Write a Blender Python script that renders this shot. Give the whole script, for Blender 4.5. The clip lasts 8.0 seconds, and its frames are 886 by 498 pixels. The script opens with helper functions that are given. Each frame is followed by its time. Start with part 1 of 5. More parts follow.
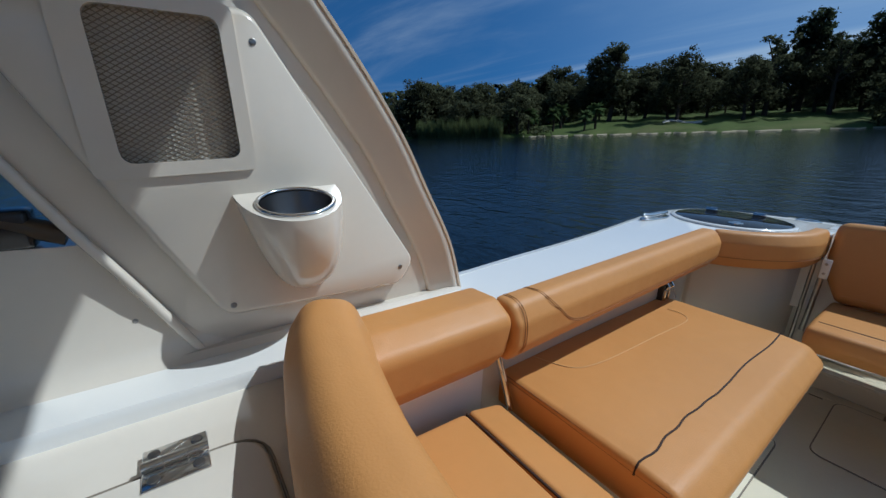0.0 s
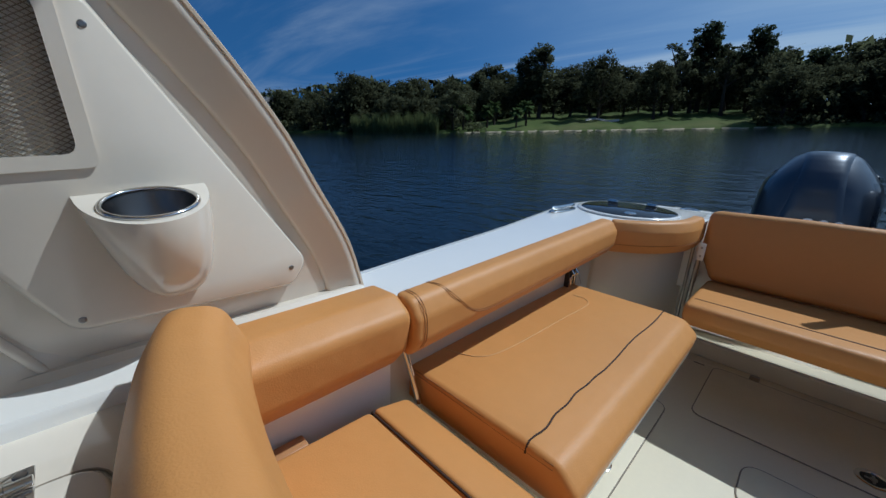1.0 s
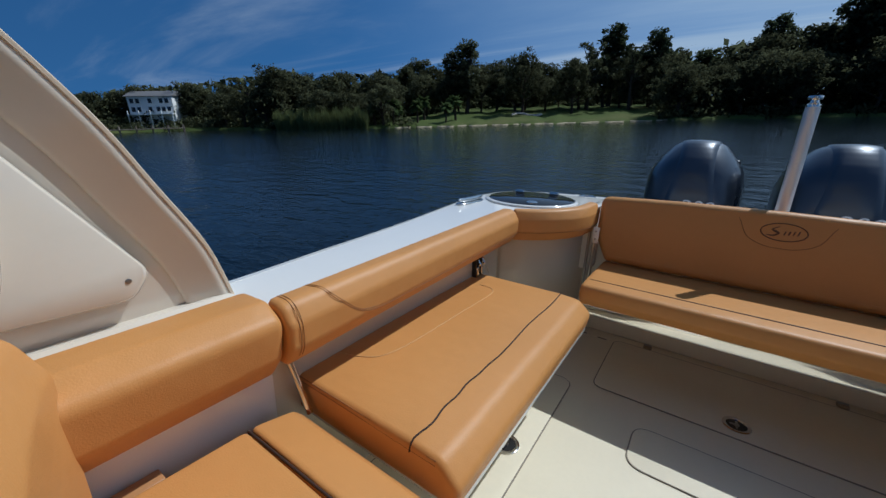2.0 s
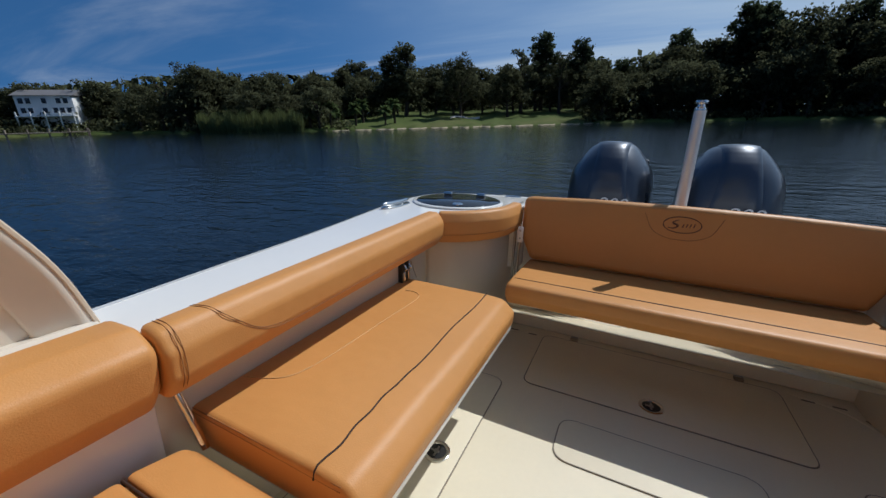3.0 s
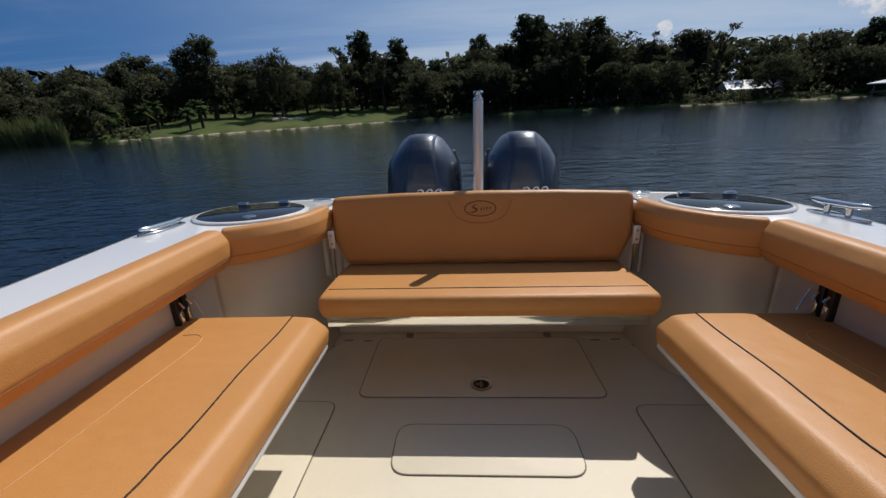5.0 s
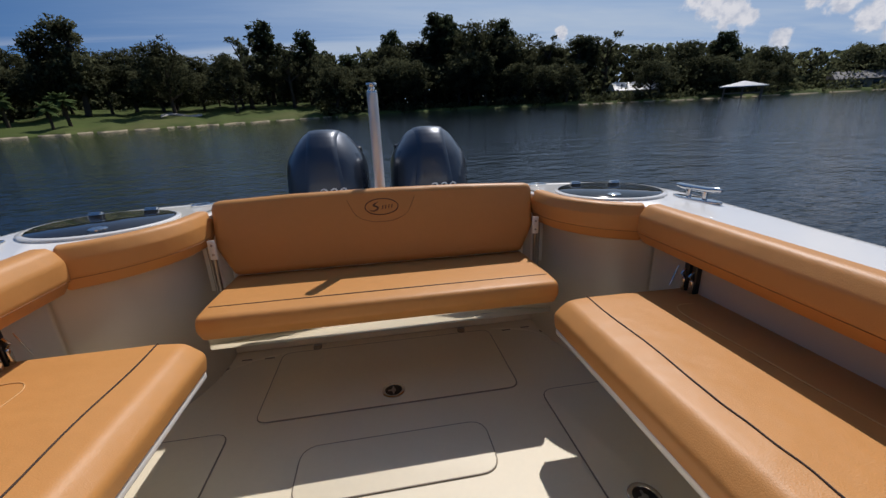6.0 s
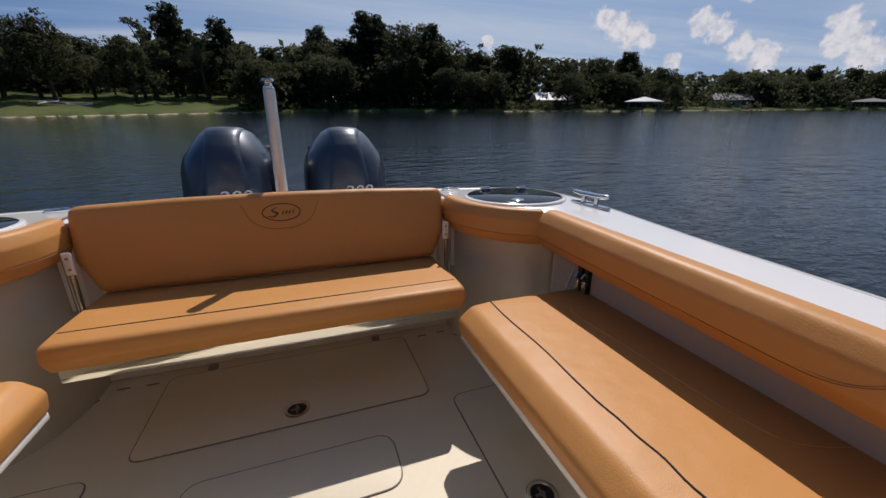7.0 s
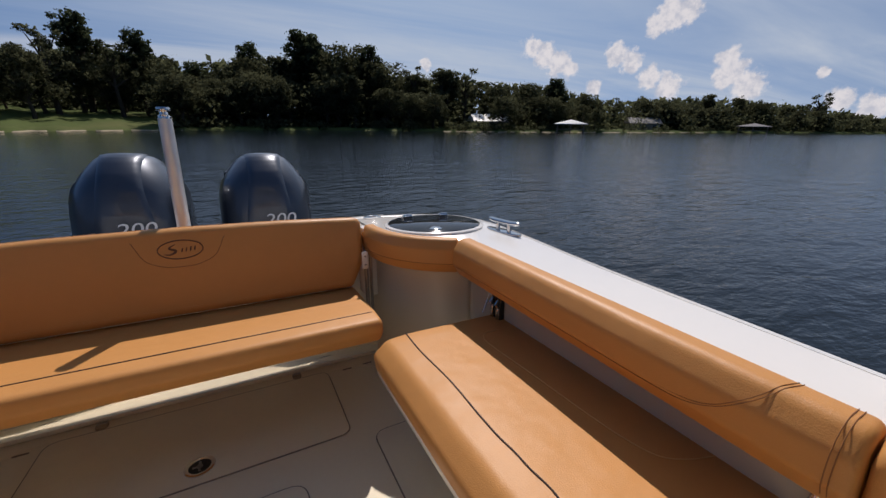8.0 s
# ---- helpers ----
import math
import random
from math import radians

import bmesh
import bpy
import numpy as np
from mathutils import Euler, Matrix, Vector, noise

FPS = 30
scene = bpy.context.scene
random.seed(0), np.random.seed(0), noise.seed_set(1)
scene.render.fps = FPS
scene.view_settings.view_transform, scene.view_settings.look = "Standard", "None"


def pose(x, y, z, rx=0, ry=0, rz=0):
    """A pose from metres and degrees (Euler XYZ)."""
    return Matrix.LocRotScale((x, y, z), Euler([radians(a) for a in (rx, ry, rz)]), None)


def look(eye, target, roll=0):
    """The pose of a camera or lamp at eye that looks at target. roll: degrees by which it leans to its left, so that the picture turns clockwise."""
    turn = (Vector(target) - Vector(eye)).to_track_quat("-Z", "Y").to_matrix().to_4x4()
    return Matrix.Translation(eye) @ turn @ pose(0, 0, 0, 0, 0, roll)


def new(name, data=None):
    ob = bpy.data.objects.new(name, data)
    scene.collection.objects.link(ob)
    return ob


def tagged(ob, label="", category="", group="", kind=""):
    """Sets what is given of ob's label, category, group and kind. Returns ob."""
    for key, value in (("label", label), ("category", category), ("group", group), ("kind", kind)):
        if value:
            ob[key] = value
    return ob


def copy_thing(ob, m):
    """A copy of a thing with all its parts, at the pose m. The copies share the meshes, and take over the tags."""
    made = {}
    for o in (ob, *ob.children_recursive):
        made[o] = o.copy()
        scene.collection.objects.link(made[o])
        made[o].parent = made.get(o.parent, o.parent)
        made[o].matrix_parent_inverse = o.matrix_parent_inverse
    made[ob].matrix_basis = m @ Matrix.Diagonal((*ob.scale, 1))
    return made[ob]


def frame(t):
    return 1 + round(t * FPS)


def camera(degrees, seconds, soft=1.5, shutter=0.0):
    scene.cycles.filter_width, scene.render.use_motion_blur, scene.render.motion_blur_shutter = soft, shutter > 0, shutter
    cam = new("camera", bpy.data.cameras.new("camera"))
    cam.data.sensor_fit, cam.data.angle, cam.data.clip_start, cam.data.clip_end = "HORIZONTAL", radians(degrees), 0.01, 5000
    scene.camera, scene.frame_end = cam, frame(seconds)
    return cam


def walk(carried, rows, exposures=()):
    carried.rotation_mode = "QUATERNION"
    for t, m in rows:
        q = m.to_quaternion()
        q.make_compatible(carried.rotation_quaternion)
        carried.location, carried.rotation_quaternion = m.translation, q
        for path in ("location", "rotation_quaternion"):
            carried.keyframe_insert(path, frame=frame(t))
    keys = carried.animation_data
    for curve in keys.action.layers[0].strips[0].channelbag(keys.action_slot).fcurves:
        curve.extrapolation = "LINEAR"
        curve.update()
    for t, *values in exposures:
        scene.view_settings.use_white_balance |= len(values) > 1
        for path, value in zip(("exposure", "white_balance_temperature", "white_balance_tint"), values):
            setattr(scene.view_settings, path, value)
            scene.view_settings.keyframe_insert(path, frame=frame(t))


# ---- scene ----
# Boat coordinates: cockpit floor at z = 0; y runs aft, x to the right when looking aft. Under way she trims bow up and
# heels a little, which BOAT turns into the level world of the lake.
BOAT = (pose(0, 0, 0, 3.63) @ pose(0, 0, 0, 0, -1.22)).inverted()
cam = camera(99.5, 8.0, soft=1.45)
PATH = [
    (0, (-0.415, 0.089, 1.002), (-1.960, 1.222, 0.430), 1.77),
    (0.5, (-0.384, 0.123, 1.005), (-1.832, 1.376, 0.426), 2.20),
    (1, (-0.354, 0.161, 1.007), (-1.692, 1.528, 0.424), 2.32),
    (1.5, (-0.309, 0.218, 1.006), (-1.514, 1.699, 0.412), 1.86),
    (3, (-0.215, 0.340, 1.003), (-1.058, 2.060, 0.429), 1.38),
    (3.5, (-0.191, 0.378, 1.004), (-0.863, 2.174, 0.438), 0.92),
    (4, (-0.166, 0.418, 1.002), (-0.651, 2.274, 0.437), 0.03),
    (4.5, (-0.128, 0.461, 0.997), (-0.424, 2.354, 0.423), -0.86),
    (6, (0.007, 0.563, 0.974), (0.302, 2.445, 0.367), -2.12),
    (6.5, (0.058, 0.572, 0.972), (0.529, 2.417, 0.359), -0.84),
    (7, (0.113, 0.573, 0.979), (0.749, 2.371, 0.375), -0.04),
    (7.5, (0.165, 0.560, 1.002), (0.949, 2.312, 0.439), -0.14),
    (8, (0.218, 0.542, 1.026), (1.128, 2.247, 0.512), 0.15),
]
EXPOSURES = [(0, -0.36, 5250, 4), (1.5, -0.38, 5350, 5), (3, -0.18, 5850, 9), (4.5, -0.15, 6200, 13), (6, -0.15, 6250, 15), (8, -0.12, 6620, 18)]
walk(cam, [(t, BOAT @ look(e, g, r)) for t, e, g, r in PATH], EXPOSURES)

# ---- world and sun ----
# the sun over the boat's starboard quarter, given in boat coordinates
SUN_WAY = BOAT.to_3x3() @ Vector((math.sin(radians(29.9)) * math.cos(radians(53.6)), math.cos(radians(29.9)) * math.cos(radians(53.6)), math.sin(radians(53.6))))
SUN_EL, SUN_AZ = math.asin(SUN_WAY.z), math.atan2(SUN_WAY.x, SUN_WAY.y)


def node(tree, kind, **values):
    n = tree.nodes.new(kind)
    for key, v in values.items():
        if key in n.inputs:
            n.inputs[key].default_value = v
    return n


def math_node(tree, op, a, b=None, clamp=False):
    n = tree.nodes.new("ShaderNodeMath")
    n.operation, n.use_clamp = op, clamp
    for i, v in enumerate((a, b)):
        if v is None:
            continue
        if isinstance(v, (int, float)):
            n.inputs[i].default_value = v
        else:
            tree.links.new(v, n.inputs[i])
    return n.outputs[0]


def direction(az, el):
    a, e = radians(az), radians(el)
    return Vector((math.sin(a) * math.cos(e), math.cos(a) * math.cos(e), math.sin(e)))


# azimuth, elevation and half-width in degrees of the cumulus heads over the far shore
CUMULUS = [(39.9, 9.5, 1.7), (41.6, 8.5, 1.9), (43.4, 7.6, 1.9), (45.0, 6.8, 1.3), (56.0, 12.2, 2.4), (54.6, 11.4, 1.6), (57.6, 12.8, 1.6), (59.3, 15.4, 1.4), (50.4, 8.4, 1.6), (52.4, 7.5, 1.7), (54.6, 5.6, 1.7), (57.0, 4.6, 1.8),
           (62.3, 7.2, 1.5), (62.8, 5.6, 2.1), (64.6, 4.4, 2.2), (72.6, 2.8, 1.4), (75.0, 1.9, 1.8), (25.5, 7.5, 0.9), (48.3, 4.5, 1.2), (81.0, 1.4, 2.4), (70.6, 5.4, 0.7), (88.0, 1.6, 3.0)]


def make_world():
    w = bpy.data.worlds.new("sky")
    scene.world = w
    w.use_nodes = True
    t = w.node_tree
    t.nodes.clear()
    link = t.links.new
    sky = t.nodes.new("ShaderNodeTexSky")
    sky.sky_type, sky.sun_disc = "NISHITA", False
    sky.sun_elevation, sky.sun_rotation = SUN_EL, SUN_AZ
    sky.air_density, sky.dust_density, sky.ozone_density = 1.0, 0.4, 2.5
    co = t.nodes.new("ShaderNodeTexCoord").outputs["Generated"]
    # clear dry air: the low sky keeps the blue of the sky higher up
    raise_by = t.nodes.new("ShaderNodeVectorMath")
    raise_by.operation = "ADD"
    raise_by.inputs[1].default_value = (0, 0, 0.30)
    link(co, raise_by.inputs[0])
    unit = t.nodes.new("ShaderNodeVectorMath")
    unit.operation = "NORMALIZE"
    link(raise_by.outputs[0], unit.inputs[0])
    link(unit.outputs[0], sky.inputs["Vector"])
    # high streaks of cirrus on a flat layer
    sep = t.nodes.new("ShaderNodeSeparateXYZ")
    link(co, sep.inputs[0])
    up = math_node(t, "ADD", math_node(t, "MAXIMUM", sep.outputs[2], 0.0), 0.06)
    flat = t.nodes.new("ShaderNodeCombineXYZ")
    link(math_node(t, "DIVIDE", sep.outputs[0], up), flat.inputs[0])
    link(math_node(t, "DIVIDE", sep.outputs[1], up), flat.inputs[1])
    mp = t.nodes.new("ShaderNodeMapping")
    mp.inputs["Rotation"].default_value = (0, 0, radians(-24))
    mp.inputs["Scale"].default_value = (0.16, 0.62, 1)
    link(flat.outputs[0], mp.inputs[0])
    n1 = node(t, "ShaderNodeTexNoise", Scale=1.0, Detail=7.0, Roughness=0.58, Distortion=0.7)
    link(mp.outputs[0], n1.inputs["Vector"])
    ramp = t.nodes.new("ShaderNodeMapRange")
    ramp.interpolation_type = "SMOOTHSTEP"
    for key, v in (("From Min", 0.46), ("From Max", 0.80), ("To Min", 0.0), ("To Max", 0.70)):
        ramp.inputs[key].default_value = v
    link(n1.outputs["Fac"], ramp.inputs["Value"])
    mix1 = t.nodes.new("ShaderNodeMix")
    mix1.data_type = "RGBA"
    link(ramp.outputs[0], mix1.inputs[0])
    tint = t.nodes.new("ShaderNodeVectorMath")
    tint.operation = "MULTIPLY"
    tint.inputs[1].default_value = (0.44, 0.79, 1.02)
    link(sky.outputs[0], tint.inputs[0])
    link(tint.outputs[0], mix1.inputs[6])
    mix1.inputs[7].default_value = (6.4, 6.9, 7.6, 1)
    # pale haze on the sun's side of the sky
    dot = t.nodes.new("ShaderNodeVectorMath")
    dot.operation = "DOT_PRODUCT"
    link(co, dot.inputs[0])
    dot.inputs[1].default_value = direction(40, 14)
    veil = t.nodes.new("ShaderNodeMapRange")
    veil.interpolation_type = "SMOOTHSTEP"
    for key, v in (("From Min", 0.05), ("From Max", 1.0), ("To Min", 0.0), ("To Max", 0.78)):
        veil.inputs[key].default_value = v
    link(dot.outputs["Value"], veil.inputs["Value"])
    streak = t.nodes.new("ShaderNodeMapRange")
    for key, v in (("From Min", 0.3), ("From Max", 0.65), ("To Min", 0.45), ("To Max", 1.1)):
        streak.inputs[key].default_value = v
    link(n1.outputs["Fac"], streak.inputs["Value"])
    mix3 = t.nodes.new("ShaderNodeMix")
    mix3.data_type = "RGBA"
    link(math_node(t, "MULTIPLY", veil.outputs[0], streak.outputs[0], True), mix3.inputs[0])
    link(mix1.outputs[2], mix3.inputs[6])
    mix3.inputs[7].default_value = (6.2, 7.4, 8.5, 1)
    # cumulus heads
    n2 = node(t, "ShaderNodeTexNoise", Scale=48.0, Detail=9.0, Roughness=0.60, Distortion=0.0)
    link(co, n2.inputs["Vector"])
    wob = math_node(t, "MULTIPLY", math_node(t, "SUBTRACT", n2.outputs["Fac"], 0.5), 2.2)
    best = None
    for az, el, half in CUMULUS:
        d = t.nodes.new("ShaderNodeVectorMath")
        d.operation = "DISTANCE"
        link(co, d.inputs[0])
        d.inputs[1].default_value = direction(az, el)
        m = math_node(t, "SUBTRACT", 1.0, math_node(t, "DIVIDE", d.outputs["Value"], radians(half)))
        best = m if best is None else math_node(t, "MAXIMUM", best, m)
    body = math_node(t, "ADD", math_node(t, "MULTIPLY", best, 1.3), wob)
    soft = t.nodes.new("ShaderNodeMapRange")
    soft.interpolation_type = "SMOOTHSTEP"
    for key, v in (("From Min", 0.02), ("From Max", 0.60), ("To Min", 0.0), ("To Max", 0.86)):
        soft.inputs[key].default_value = v
    link(body, soft.inputs["Value"])
    keep = math_node(t, "MULTIPLY", soft.outputs[0], math_node(t, "GREATER_THAN", best, -0.6))
    mix2 = t.nodes.new("ShaderNodeMix")
    mix2.data_type = "RGBA"
    link(keep, mix2.inputs[0])
    link(mix3.outputs[2], mix2.inputs[6])
    tone = t.nodes.new("ShaderNodeMix")
    tone.data_type = "RGBA"
    tone.inputs[6].default_value, tone.inputs[7].default_value = (6.7, 7.1, 7.8, 1), (10.0, 9.9, 9.7, 1)
    # puffs: bright tops, greyer hollows and foot
    n3 = node(t, "ShaderNodeTexNoise", Scale=52.0, Detail=7.0, Roughness=0.6)
    link(co, n3.inputs["Vector"])
    puff = t.nodes.new("ShaderNodeMapRange")
    puff.interpolation_type = "SMOOTHSTEP"
    for key, v in (("From Min", 0.32), ("From Max", 0.62), ("To Min", 0.0), ("To Max", 1.0)):
        puff.inputs[key].default_value = v
    link(n3.outputs["Fac"], puff.inputs["Value"])
    link(puff.outputs[0], tone.inputs[0])
    link(tone.outputs[2], mix2.inputs[7])
    bg = t.nodes.new("ShaderNodeBackground")
    bg.inputs["Strength"].default_value = 0.08
    link(mix2.outputs[2], bg.inputs["Color"])
    out = t.nodes.new("ShaderNodeOutputWorld")
    link(bg.outputs[0], out.inputs[0])


make_world()
sun = new("sun", bpy.data.lights.new("sun", "SUN"))
sun.data.energy, sun.data.angle, sun.data.color = 3.9, radians(0.55), (1.0, 0.95, 0.87)
sun.matrix_world = look(SUN_WAY * 50, (0, 0, 0))


# ---- materials ----
def material(name, base, rough=0.5, metal=0.0, vary=0.08, scale=3.0, grain=60.0, bump=0.0, bump_scale=200.0, coat=0.0, per_object=0.0, dents=0.0, stain=None, stain_amount=0.0, stain_scale=1.2, spec=0.5):
    m = bpy.data.materials.new(name)
    m.use_nodes = True
    t = m.node_tree
    link = t.links.new
    b = t.nodes["Principled BSDF"]
    b.inputs["Roughness"].default_value, b.inputs["Metallic"].default_value = rough, metal
    b.inputs["Coat Weight"].default_value, b.inputs["Coat Roughness"].default_value = coat, 0.08
    b.inputs["Specular IOR Level"].default_value = spec
    co = t.nodes.new("ShaderNodeTexCoord").outputs["Object"]
    wide = node(t, "ShaderNodeTexNoise", Scale=scale, Detail=4.0, Roughness=0.6)
    fine = node(t, "ShaderNodeTexNoise", Scale=grain, Detail=3.0, Roughness=0.6)
    link(co, wide.inputs["Vector"])
    link(co, fine.inputs["Vector"])
    tone = math_node(t, "ADD", math_node(t, "MULTIPLY", math_node(t, "SUBTRACT", wide.outputs["Fac"], 0.5), 2.4 * vary),
                     math_node(t, "MULTIPLY", math_node(t, "SUBTRACT", fine.outputs["Fac"], 0.5), 1.2 * vary))
    tone = math_node(t, "ADD", tone, 1.0)
    if per_object:
        info = t.nodes.new("ShaderNodeObjectInfo")
        tone = math_node(t, "ADD", tone, math_node(t, "MULTIPLY", math_node(t, "SUBTRACT", info.outputs["Random"], 0.5), per_object))
    colour = t.nodes.new("ShaderNodeVectorMath")
    colour.operation = "SCALE"
    colour.inputs[0].default_value = base
    link(tone, colour.inputs["Scale"])
    result = colour.outputs[0]
    if stain:
        sn = node(t, "ShaderNodeTexNoise", Scale=stain_scale, Detail=6.0, Roughness=0.7, Distortion=0.6)
        link(co, sn.inputs["Vector"])
        mr = t.nodes.new("ShaderNodeMapRange")
        for key, v in (("From Min", 0.5), ("From Max", 0.72), ("To Min", 0.0), ("To Max", stain_amount)):
            mr.inputs[key].default_value = v
        link(sn.outputs["Fac"], mr.inputs["Value"])
        mx = t.nodes.new("ShaderNodeMix")
        mx.data_type = "RGBA"
        link(mr.outputs[0], mx.inputs[0])
        link(result, mx.inputs[6])
        mx.inputs[7].default_value = (*stain, 1)
        result = mx.outputs[2]
    link(result, b.inputs["Base Color"])
    link(math_node(t, "ADD", rough - 0.06, math_node(t, "MULTIPLY", wide.outputs["Fac"], 0.12), True), b.inputs["Roughness"])
    if bump:
        bn = node(t, "ShaderNodeTexNoise", Scale=bump_scale, Detail=3.0, Roughness=0.55)
        link(co, bn.inputs["Vector"])
        bp = t.nodes.new("ShaderNodeBump")
        bp.inputs["Strength"].default_value, bp.inputs["Distance"].default_value = bump, 0.002
        link(bn.outputs["Fac"], bp.inputs["Height"])
        link(bp.outputs[0], b.inputs["Normal"])
        if dents:
            dn = node(t, "ShaderNodeTexNoise", Scale=9.0, Detail=2.0, Roughness=0.5)
            link(co, dn.inputs["Vector"])
            dp = t.nodes.new("ShaderNodeBump")
            dp.inputs["Strength"].default_value, dp.inputs["Distance"].default_value = dents, 0.02
            link(dn.outputs["Fac"], dp.inputs["Height"])
            link(dp.outputs[0], bp.inputs["Normal"])
    return m


def leaf_material(name, base, spread=0.5, through_light=0.25):
    m = bpy.data.materials.new(name)
    m.use_nodes = True
    t = m.node_tree
    link = t.links.new
    t.nodes.clear()
    geo, info = t.nodes.new("ShaderNodeNewGeometry"), t.nodes.new("ShaderNodeObjectInfo")
    tone = math_node(t, "ADD", 1 - spread / 2, math_node(t, "MULTIPLY", geo.outputs["Random Per Island"], spread))
    tone = math_node(t, "MULTIPLY", tone, math_node(t, "ADD", 0.75, math_node(t, "MULTIPLY", info.outputs["Random"], 0.5)))
    c = t.nodes.new("ShaderNodeVectorMath")
    c.operation = "SCALE"
    c.inputs[0].default_value = base
    link(tone, c.inputs["Scale"])
    a, b = t.nodes.new("ShaderNodeBsdfDiffuse"), t.nodes.new("ShaderNodeBsdfTranslucent")
    link(c.outputs[0], a.inputs[0])
    link(c.outputs[0], b.inputs[0])
    mx, out = t.nodes.new("ShaderNodeMixShader"), t.nodes.new("ShaderNodeOutputMaterial")
    mx.inputs[0].default_value = through_light
    link(a.outputs[0], mx.inputs[1])
    link(b.outputs[0], mx.inputs[2])
    link(mx.outputs[0], out.inputs[0])
    return m


def water_material():
    m = bpy.data.materials.new("lake_water")
    m.use_nodes = True
    t = m.node_tree
    link = t.links.new
    b = t.nodes["Principled BSDF"]
    b.inputs["Base Color"].default_value = (0.005, 0.009, 0.012, 1)
    b.inputs["Roughness"].default_value, b.inputs["IOR"].default_value = 0.06, 1.33
    co = t.nodes.new("ShaderNodeTexCoord").outputs["Object"]
    last = None
    for scale, stretch, turn, strength, dist in ((0.6, 0.5, 40, 0.35, 0.06), (2.6, 0.4, 58, 0.75, 0.07), (8.0, 0.5, 38, 0.7, 0.03), (24.0, 0.7, 52, 0.5, 0.008)):
        mp = t.nodes.new("ShaderNodeMapping")
        mp.inputs["Rotation"].default_value = (0, 0, radians(turn))
        mp.inputs["Scale"].default_value = (scale * stretch, scale, scale)
        link(co, mp.inputs[0])
        n = node(t, "ShaderNodeTexNoise", Scale=1.0, Detail=3.0, Roughness=0.5, Distortion=0.4)
        link(mp.outputs[0], n.inputs["Vector"])
        bp = t.nodes.new("ShaderNodeBump")
        bp.inputs["Strength"].default_value, bp.inputs["Distance"].default_value = strength, dist
        link(n.outputs["Fac"], bp.inputs["Height"])
        if last:
            link(last, bp.inputs["Normal"])
        last = bp.outputs[0]
    link(last, b.inputs["Normal"])
    return m


M_GEL = material("cream_gelcoat", (0.73, 0.66, 0.555), 0.20, vary=0.03, bump=0.02, bump_scale=60, dents=0.05, coat=0.5, stain=(0.66, 0.595, 0.495), stain_amount=0.14)
M_WHITE = material("white_gelcoat", (0.82, 0.80, 0.752), 0.20, vary=0.02, coat=0.4, stain=(0.70, 0.69, 0.65), stain_amount=0.1)
M_SOLE = material("nonskid_gelcoat", (0.76, 0.68, 0.505), 0.50, vary=0.05, bump=0.35, bump_scale=420, stain=(0.58, 0.50, 0.38), stain_amount=0.25)
M_GROOVE = material("dark_groove", (0.24, 0.20, 0.15), 0.7)
M_VINYL = material("tan_vinyl", (0.575, 0.270, 0.080), 0.46, vary=0.06, scale=2.2, grain=40, bump=0.26, bump_scale=340, dents=0.22, spec=0.35, stain=(0.52, 0.248, 0.070), stain_amount=0.25)
M_STITCH = material("pale_tan_thread", (0.66, 0.40, 0.17), 0.7)
M_PIPING = material("dark_brown_piping", (0.035, 0.016, 0.010), 0.7)
M_LOGO = material("brown_emblem_print", (0.16, 0.07, 0.03), 0.5)
M_STEEL = material("polished_steel", (0.72, 0.71, 0.69), 0.12, 1.0, vary=0.03)
M_ALU = material("brushed_aluminium", (0.80, 0.78, 0.74), 0.50, 1.0, vary=0.06, grain=150)
M_BAR = material("polished_aluminium_trim", (0.86, 0.85, 0.83), 0.10, 1.0, vary=0.02)
M_SCREW = material("screw_steel", (0.35, 0.34, 0.33), 0.3, 1.0)
M_BLACK = material("black_plastic", (0.015, 0.015, 0.016), 0.35)
M_ACRYL = material("smoked_acrylic", (0.024, 0.026, 0.03), 0.07, vary=0.02, spec=0.6)
M_COWL = material("blue_grey_metallic_paint", (0.058, 0.070, 0.092), 0.38, 0.5, vary=0.05, grain=400, coat=0.5)
M_COWLDARK = material("dark_cowl_paint", (0.018, 0.026, 0.042), 0.28, 0.3, coat=0.6)
M_DECAL = material("white_decal", (0.75, 0.76, 0.78), 0.4)
M_NET = material("brown_net_cord", (0.20, 0.155, 0.10), 0.8)
# cream with the shade inside the net pocket put into its colour
M_POCKET = material("shaded_pocket_liner", (0.70, 0.65, 0.57), 0.5)
M_PVC = material("grey_hull_liner", (0.56, 0.50, 0.395), 0.34, vary=0.03, coat=0.2)
M_DARKGLASS = material("dark_window_trim", (0.02, 0.02, 0.022), 0.15)
M_BROWNFRAME = material("bronze_window_frame", (0.10, 0.075, 0.05), 0.35, 0.5)
M_WATER = water_material()
M_GRASS = material("mown_grass", (0.075, 0.100, 0.026), 0.9, vary=0.25, scale=0.12, grain=1.5, stain=(0.16, 0.14, 0.06), stain_amount=0.6, stain_scale=0.06, spec=0.1)
M_SAND = material("pale_shore_sand", (0.33, 0.28, 0.19), 0.95, vary=0.2, scale=0.5, grain=6, spec=0.1)
M_BARK = material("grey_brown_bark", (0.075, 0.058, 0.042), 0.95, vary=0.3, scale=1.5, grain=12, spec=0.1)
M_LEAF = leaf_material("oak_leaves", (0.112, 0.120, 0.066), 0.5, 0.45)
M_PINE = leaf_material("pine_needles", (0.090, 0.112, 0.060), 0.6, 0.45)
M_PALM = leaf_material("palm_fronds", (0.075, 0.105, 0.038), 0.4)
M_REED = leaf_material("reed_blades", (0.20, 0.23, 0.09), 0.5, 0.40)
